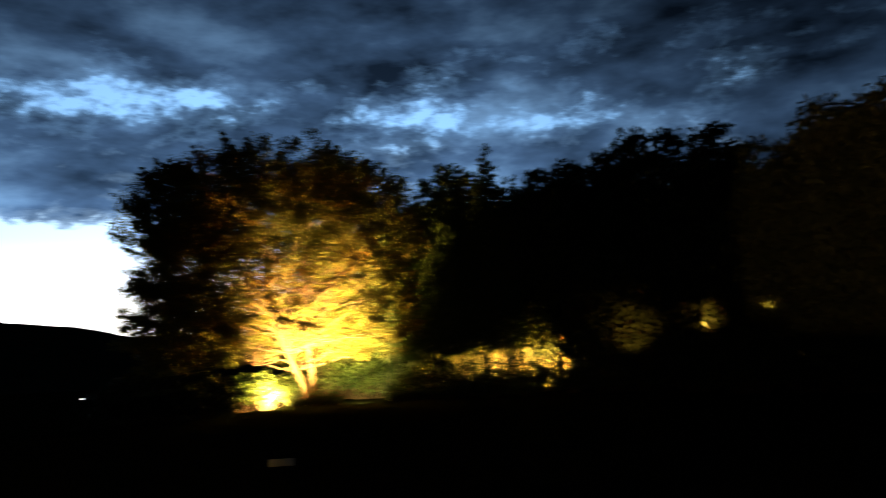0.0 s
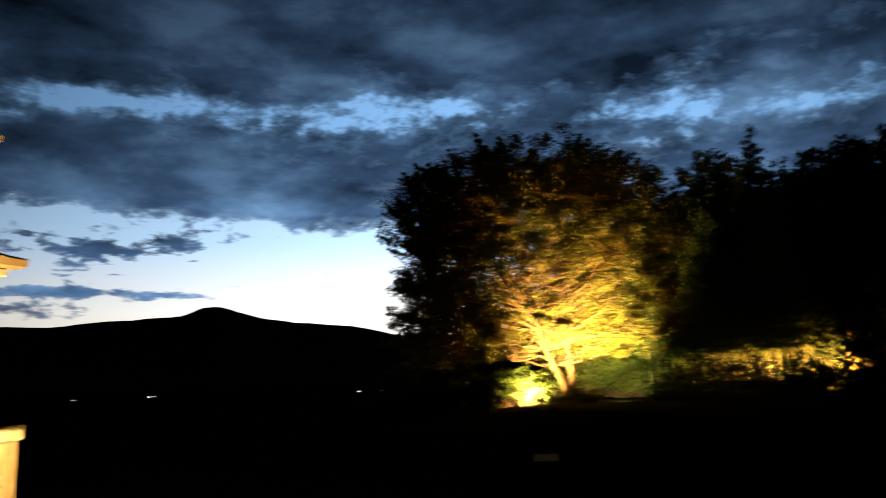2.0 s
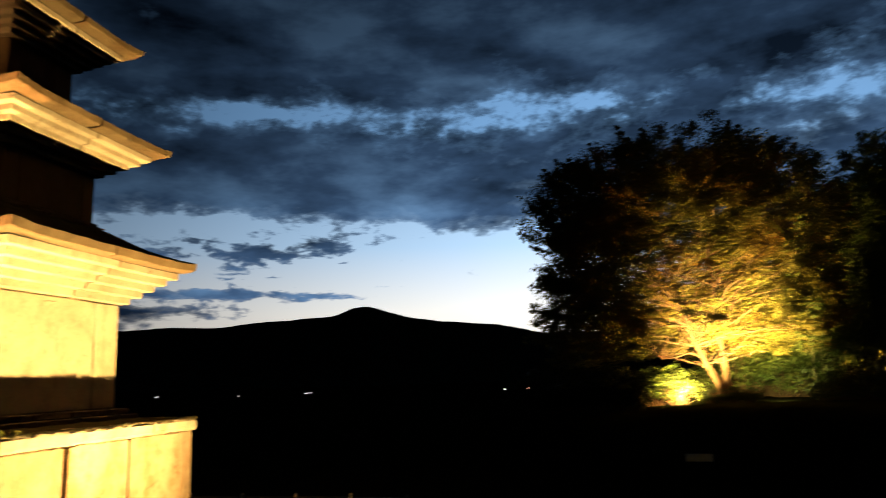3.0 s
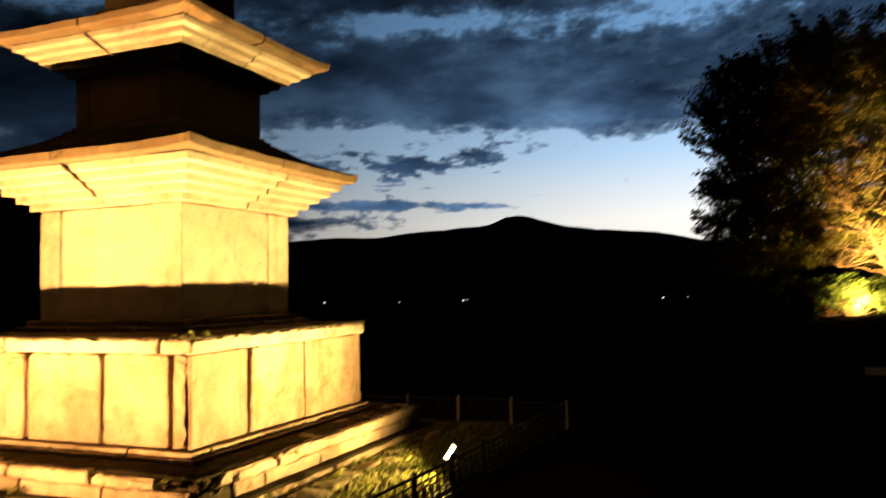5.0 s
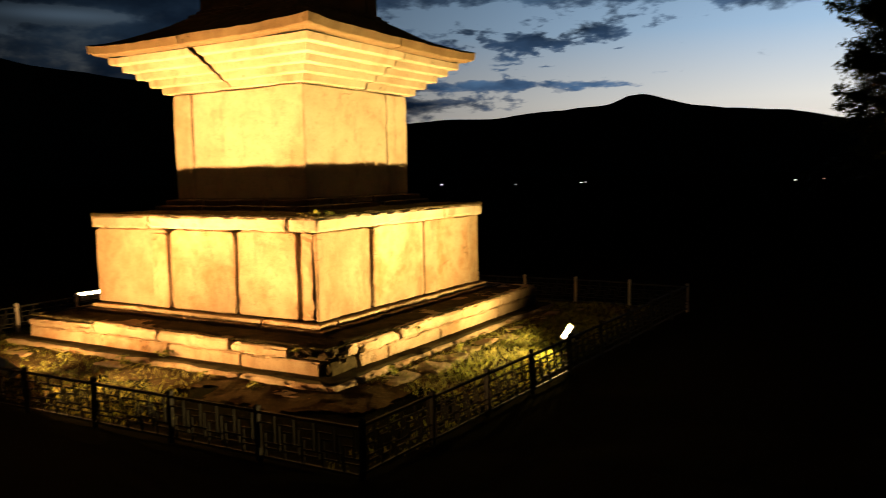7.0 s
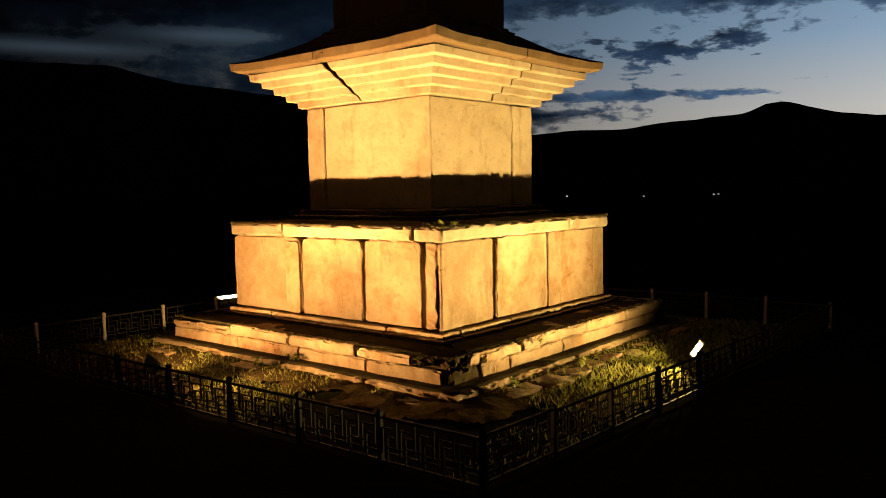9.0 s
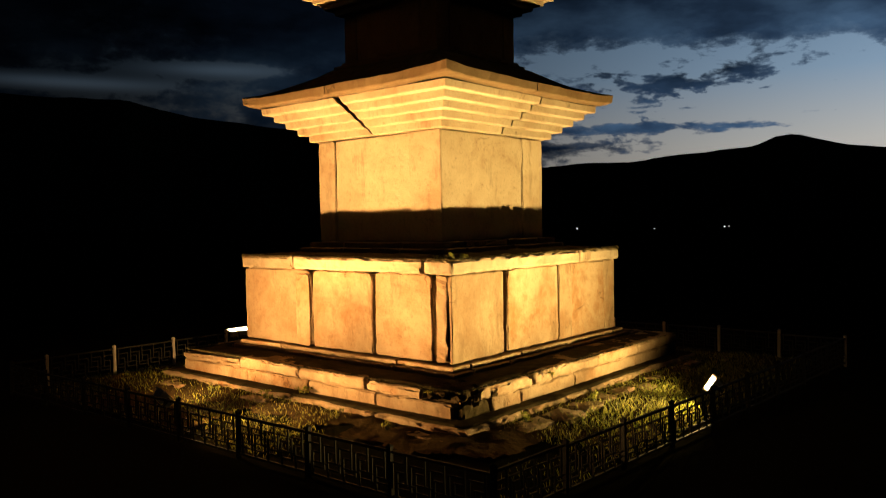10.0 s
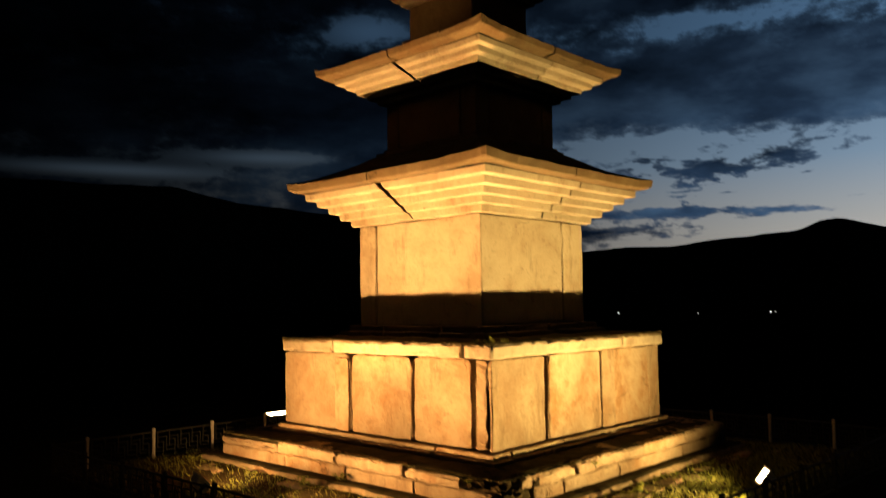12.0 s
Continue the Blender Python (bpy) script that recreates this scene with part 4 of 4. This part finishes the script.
    # bare lower limbs fanned out from the forks
    for i in range(90):
        low_nodes = [q for q in nodes if 2.4 < q[0].z < 9.5]
        a, r = low_nodes[int(rng.integers(0, len(low_nodes)))]
        w = radians(-84 + 168 * (i + rng.random()) / 90)
        reach = rng.uniform(3.0, 7.5)
        b = a + V((math.sin(w) * reach, rng.uniform(-3.2, 1.0), (0.15 + 0.75 * math.cos(w)) * reach * 0.8))
        path = curve_path(a.copy(), b, -0.04 * reach, min(0.055, r * 0.5), 0.014, 8, rng, 0.12)
        limbs.append(path)
        ends += [q[0] for q in path[4:]]
    arr = np.array(ends)
    twigs = []
    for i in order[120:]:
        b = centres[i]
        k = np.argmin(np.linalg.norm(arr - b, axis=1))
        a = V(arr[k])
        twigs.append(curve_path(a, V(b), 0.2, 0.035, 0.012, 3, rng, 0.1))
    for q in limbs:
        tubes("limb", [q], BARK, o, 6)
    tagged(tubes("fine_branching", twigs, BARK, o, 4), kind="stuff")
    crown = leaf_cloud("crown", centres, rng.uniform(0.6, 1.3, len(centres)), 120, 0.22, LEAF, o, rng)
    low = arr[(arr[:, 2] > 5.5) & (arr[:, 2] < 13)]
    low = low[rng.permutation(len(low))[:260]]
    leaf_cloud("inner_leaves", low, rng.uniform(0.35, 0.8, len(low)), 60, 0.17, LEAF, crown, rng, 0.1, 0.45, 0.3)
    leaf_cloud("shoot_leaves", shoots, spread, 44, 0.26, LEAF, crown, rng, 0.1)


great_tree()


def bush(name, label, width, height, count, size, mat, seed, leaves=40):
    rng = np.random.default_rng(seed)
    o = thing(name, label, "shrub", "shrubs under the trees")
    paths, centres = [], []
    for i in range(count):
        a = rng.uniform(0, 2 * math.pi)
        r = width / 2 * rng.random() ** 0.6
        c = np.array([r * math.cos(a), r * math.sin(a), height * rng.uniform(0.25, 1.0) * (1 - 0.45 * (2 * r / width) ** 2)])
        centres.append(c)
        paths.append(curve_path(Vector((c[0] * 0.25, c[1] * 0.25, -0.1)), Vector(c), 0.1, 0.025, 0.008, 3, rng, 0.03))
    tagged(tubes("woody_base", paths, BARK, o, 4), kind="stuff")
    leaf_cloud("foliage", centres, np.full(count, width * 0.16), leaves, size, mat, o, rng)
    return o


def far_place(az, d, dz=0.0):
    x, y = 8.5 - d * math.sin(radians(az)), -9.7 + d * math.cos(radians(az))
    return Vector((x, y, ground_height(x, y) + dz))


lit_bush = bush("lit_shrub", "low yellow-green shrub glowing in a floodlight", 4.0, 2.8, 60, 0.22, BAMBOO_LEAF, 5)
lit_bush.location = far_place(-5.4, 59.5)
copy_thing(lit_bush, Matrix.Translation(far_place(-3.9, 60.5)) @ Matrix.Rotation(1.3, 4, "Z"))
for az, d, s in ((-8.4, 67, 1.2), (-9.7, 65.5, 1.35), (-10.8, 68, 1.5), (-12.2, 66, 1.25), (-13.6, 66, 1.1), (-15.0, 68, 1.5), (-16.4, 66, 1.2)):
    b = copy_thing(lit_bush, Matrix.Translation(far_place(az, d)) @ Matrix.Rotation(az, 4, "Z"))
    b.scale = (s, s, s * 1.3)
dark_bush = bush("dark_shrub", "dark evergreen shrub at the foot of the trees", 5.0, 3.2, 70, 0.34, DARK_LEAF, 6)
dark_bush.location = far_place(-1.0, 56)
rng = random.Random(4)
for az, d, s in ((-7.6, 58.5, 0.28), (-9.0, 58.5, 0.33), (-10.2, 58.5, 0.3), (-14.6, 59, 0.34), (1.5, 58, 1.0), (3.0, 61, 1.2), (-16, 60, 0.4), (-18.5, 58, 0.45), (-21.5, 58, 0.5), (-24, 57, 0.45), (-27.5, 57, 0.5),
                 (-30, 55, 0.9), (-33, 54, 1.1), (-36, 52, 1.2), (-39.5, 50, 1.2), (-43, 50, 1.3), (-46, 49, 1.4), (-50, 48, 1.5)):
    b = copy_thing(dark_bush, Matrix.Translation(far_place(az, d)) @ Matrix.Rotation(rng.uniform(0, 6), 4, "Z"))
    b.scale = (s, s, s)


sparse = bush("thin_shrub", "thin dark shrub screening the lit grove", 4.2, 2.8, 44, 0.30, DARK_LEAF, 16, 11)
sparse.location = far_place(-17.2, 61.5)
for i in range(36):
    az = -14.5 - 32.0 * (i + rng.random()) / 36
    b = copy_thing(sparse, Matrix.Translation(far_place(az, (61.5 if az > -30 else 56) + rng.uniform(-0.8, 0.8))) @ Matrix.Rotation(rng.uniform(0, 6), 4, "Z"))
    k = rng.uniform(0.8, 1.15) * (1 if az > -30 else 1.7)
    b.scale = (k, k, k)


def bamboo(seed, height):
    rng = np.random.default_rng(seed)
    o = thing("bamboo", "tall bamboo with leafy drooping plume in the grove", "bamboo", "bamboo grove")
    lean = rng.uniform(-0.9, 0.9, 2)
    pts = []
    n = 14
    for i in range(n + 1):
        f = i / n
        pts.append((Vector((lean[0] * f ** 2.2, lean[1] * f ** 2.2, height * f - 0.2)), 0.065 * (1 - 0.85 * f)))
    tubes("culm", [pts], CULM, o, 6)
    centres, sprays = [], []
    for i in range(210):
        f = 0.25 + 0.75 * rng.random() ** 0.8
        k = min(n - 1, int(f * n))
        p = pts[k][0]
        reach = (0.35 + 1.25 * (1 - f)) * rng.uniform(0.4, 1.2) + 0.15
        a = rng.uniform(0, 2 * math.pi)
        c = p + Vector((math.cos(a) * reach, math.sin(a) * reach, height * (f - k / n) - 0.2 * reach))
        centres.append(np.array(c))
        sprays.append(curve_path(p.copy(), c, 0.15, 0.014, 0.006, 2, rng, 0.03))
    tagged(tubes("leaf_spray", sprays, CULM, o, 3), kind="stuff")
    leaf_cloud("foliage", centres, rng.uniform(0.22, 0.48, len(centres)), 34, 0.24, BAMBOO_LEAF, o, rng, 0.8, 0.28)
    return o


stock = [bamboo(20 + i, h) for i, h in enumerate((16.0, 17.5, 18.8, 15.0))]
rng = random.Random(8)
spots = []
for i in range(130):
    az = -9.5 - 20.5 * (i + rng.random()) / 130
    if az > -15.5:
        if i % 3 == 0:
            spots.append((az, rng.uniform(71, 77)))
        continue
    spots.append((az, rng.uniform(63.5, 77)))
for i in range(44):
    spots.append((-17.5 - 9.0 * (i + rng.random()) / 44, rng.uniform(70, 78)))
for i in range(30):
    spots.append((-14.0 - 9.5 * (i + rng.random()) / 30, rng.uniform(60.5, 63)))
for i, (az, d) in enumerate(spots):
    src = stock[i % 4]
    m = Matrix.Translation(far_place(az, d)) @ Matrix.Rotation(rng.uniform(0, 6.28), 4, "Z")
    k = rng.uniform(0.84, 1.08) * (0.86 if az > -17 else 1.0)
    if i < 4:
        src.matrix_basis = m
        continue
    c = copy_thing(src, m)
    c.scale = (1, 1, k)


def wood_tree(seed, height, width):
    rng = np.random.default_rng(seed)
    o = thing("wood_tree", "dark leafy tree in black silhouette on the wooded slope", "tree", "trees of the wooded slope")
    top = Vector((rng.uniform(-0.5, 0.5), rng.uniform(-0.5, 0.5), height * 0.9))
    stem = curve_path(Vector((0, 0, -0.5)), top, 0.3, 0.28, 0.05, 8, rng, 0.12)
    tubes("trunk", [stem], BARK, o, 8)
    centres, limbs = [], []
    while len(centres) < 210:
        d = rng.normal(size=3)
        d /= np.linalg.norm(d)
        r = rng.random() ** 0.4
        bulge = 1 + 0.3 * noise.noise(Vector((d[0] * 2 + seed, d[1] * 2, d[2] * 2)))
        c = np.array([width / 2 * d[0] * r * bulge, width / 2 * d[1] * r * bulge, height * (0.56 + 0.44 * d[2] * r * bulge)])
        if c[2] < height * 0.08:
            continue
        centres.append(c)
        if len(centres) % 3 == 0:
            k = min(8, max(1, int(8 * (c[2] / height - 0.12))))
            limbs.append(curve_path(stem[k][0].copy(), Vector(c), 0.3, 0.06, 0.015, 4, rng, 0.08))
    tagged(tubes("branching", limbs, BARK, o, 4), kind="stuff")
    leaf_cloud("crown", centres, rng.uniform(0.7, 1.5, len(centres)), 75, 0.42, DARK_LEAF, o, rng)
    return o


woods = [wood_tree(40, 13.0, 8.5), wood_tree(41, 14.5, 7.5), wood_tree(42, 12.0, 9.5)]
rng = random.Random(9)
places = [(-26.8, 66, 14.6), (-29, 63, 15.2), (-31.5, 60, 15.8), (-34, 57, 16.8), (-36.5, 56, 16.2), (-39, 54, 15.4), (-42, 53, 15.0), (-44.5, 52, 15.4),
          (-47, 50, 17.0), (-50, 48, 17.6), (-53, 47, 17.8), (-28, 72, 14.8), (-38, 64, 16.5), (-46, 60, 17.0), (-57, 46, 16.0), (-33, 70, 16.2), (-61, 45, 16.0)]
for i, (az, d, h) in enumerate(places):
    src = woods[i % 3]
    p = far_place(az, d)
    k = max(0.5, (2.54 + d * math.tan(radians(h * 0.97)) - p.z) / (13.0, 14.5, 12.0)[i % 3])
    m = Matrix.Translation(p) @ Matrix.Rotation(rng.uniform(0, 6.28), 4, "Z")
    c = src if i < 3 else copy_thing(src, m)
    c.matrix_basis = m
    c.scale = (1.0, 1.0, k)


# ---------------------------------------------------------------- far lights on the plain
def street_lamp(az, d, elevation, mat, label):
    p = far_place(az, d)
    z = 2.54 + d * math.tan(radians(elevation))
    o = thing("street_lamp", label, "lamp", "far lamps on the plain", at=p)
    bm = bmesh.new()
    tube_into(bm, (0, 0, -0.5), (0, 0, z - p.z), 0.12, 0.08, 6)
    part("pole", bm, STEEL, o)
    bm = bmesh.new()
    bmesh.ops.create_uvsphere(bm, u_segments=10, v_segments=6, radius=0.36, matrix=Matrix.Translation((0, 0, z - p.z)) @ Matrix.Diagonal((1.3, 1.3, 0.7, 1)))
    part("lantern", bm, mat, o)


for az, e, mat in ((30.77, -0.69, FAR_LIGHT), (25.4, -0.78, FAR_DIM), (20.75, -0.72, FAR_LIGHT), (20.45, -0.70, FAR_DIM), (6.6, -0.80, FAR_DIM), (4.95, -0.75, FAR_RED)):
    street_lamp(az, 480 if az > 10 else 300, e, mat, "small far lamp burning on the dark plain")


# ---------------------------------------------------------------- grass in the yard
def moss_fringe(parent, half, z, count, reach, seed):
    """Ragged tufts of dry moss and grass along the edge of a course."""
    rng = np.random.default_rng(seed)
    cs, rs = [], []
    for side in range(4):
        m = Matrix.Rotation(side * math.pi / 2, 4, "Z")
        for i in range(count):
            u = rng.uniform(-half, half)
            k = 0.5 + 0.5 * noise.noise(Vector((u * 1.6 + seed, side * 9.0, 0))) + 0.35 * noise.noise(Vector((u * 6.0, side * 9.0, seed)))
            near = max(0.0, 1 - (half - abs(u)) / 0.35)
            r = reach * max(0.12, k + 0.5 * near) * rng.uniform(0.5, 1.1)
            p = m @ Vector((u, -half + 0.012 + 0.03 * rng.random(), z + 0.15 * r))
            cs.append(np.array(p))
            rs.append(r)
    ob = leaf_cloud("moss_fringe", cs, rs, 30, 0.020, FRINGE, parent, rng, 0.0, 0.5, 0.7)
    tagged(ob, kind="stuff")


moss_fringe(cap, 2.19, 2.052, 420, 0.042, 5)
moss_fringe(coping, 2.87, 0.575, 420, 0.022, 6)


def grass():
    rng = np.random.default_rng(3)
    n = 90000
    x, y = rng.uniform(-4.6, 4.7, n), rng.uniform(-4.65, 4.4, n)
    keep = np.maximum(np.abs(x), np.abs(y)) > 3.12
    dens = np.array([0.5 + 0.9 * noise.noise(Vector((a * 0.8, b * 0.8, 7))) for a, b in zip(x, y)])
    dens += np.where((x > 3.6) & (y > -2.4) & (y < 2.8), 0.9, -0.08)
    # grass dropped from the outer corner to keep it dark
    dens += np.where((y < -3.7) & (np.abs(x) < 1.6), 0.5, 0.0) - np.where((y < -2.6) & (x > 1.4), 0.6, 0.0)
    keep &= rng.random(n) < dens * 0.8
    x, y = x[keep], y[keep]
    verts, faces = [], []
    for a, b in zip(x, y):
        h = rng.uniform(0.04, 0.12) * (0.85 if a > 3.5 and b > -1.8 else 0.55)
        t = rng.uniform(0, 2 * math.pi)
        w = 0.0045
        z = ground_height(a, b) + 0.025
        lx, ly = rng.normal() * 0.4 * h, rng.normal() * 0.4 * h
        k = len(verts)
        verts += [(a - w * math.cos(t), b - w * math.sin(t), z), (a + w * math.cos(t), b + w * math.sin(t), z),
                  (a + lx * 0.4 + w * 0.7 * math.cos(t), b + ly * 0.4 + w * 0.7 * math.sin(t), z + h * 0.6), (a + lx, b + ly, z + h)]
        faces += [(k, k + 1, k + 2), (k, k + 2, k + 3)]
    tagged(raw("grass", verts, faces, GRASS), "short yellow-green grass lit by the floodlights", "grass", kind="stuff")


grass()


def flagstones():
    """Uneven paving stones sunk in the earth round the plinth."""
    o = thing("flagstone_paving", "uneven flat paving stones sunk in the earth round the pagoda", "paving", kind="structure")
    r = random.Random(12)
    for side in range(4):
        m = Matrix.Rotation(side * math.pi / 2, 4, "Z")
        x = -3.2
        while x < 3.1:
            w = r.uniform(0.35, 0.8)
            if r.random() < 0.5:
                d0, d1 = r.uniform(3.17, 3.24), r.uniform(3.4, 3.7)
                lo, hi = Vector((x, -d1, 0.05)), Vector((x + w - 0.04, -d0, 0.178 + r.uniform(-0.012, 0.02)))
                a, b = m @ lo, m @ hi
                stone("flagstone", tuple(min(p, q) for p, q in zip(a, b)), tuple(max(p, q) for p, q in zip(a, b)), o, cell=0.1, rounding=0.03, amount=0.02, corner=0.08, thick=2, seed=500 + x * 9 + side * 31)
            x += w


flagstones()


def weed(at, size, seed):
    rng = np.random.default_rng(seed)
    o = thing("weed", "small green weed rooted in a joint of the stones", "weed", "weeds on the base", at=at)
    cs = [np.array([rng.normal() * size * 0.4, rng.normal() * size * 0.4, size * rng.uniform(0.2, 0.9)]) for _ in range(9)]
    tagged(tubes("stalk", [curve_path(Vector((0, 0, -0.02)), Vector(c), 0.02, 0.004, 0.002, 2, rng, 0.005) for c in cs], CULM, o, 3), kind="stuff")
    leaf_cloud("leaves", cs, np.full(9, size * 0.3), 8, size * 0.35, GRASS, o, rng)


for i, (at, s) in enumerate((((0.22, -2.97, 0.26), 0.12), ((-0.15, -3.3, 0.2), 0.12), ((2.96, -1.1, 0.5), 0.07), ((2.0, -2.1, 2.06), 0.06),
                             ((2.05, -1.75, 2.05), 0.07), ((-1.3, -3.4, 0.18), 0.10), ((1.3, -3.35, 0.18), 0.1),
                             ((2.12, -2.12, 2.05), 0.10), ((2.13, -1.9, 2.05), 0.08), ((1.9, -2.13, 2.05), 0.06), ((2.2, -3.4, 0.18), 0.12), ((3.3, -2.2, 0.18), 0.12),
                             ((2.4, -2.86, 0.5), 0.07), ((3.4, -0.8, 0.18), 0.13))):
    weed(at, s, 60 + i)
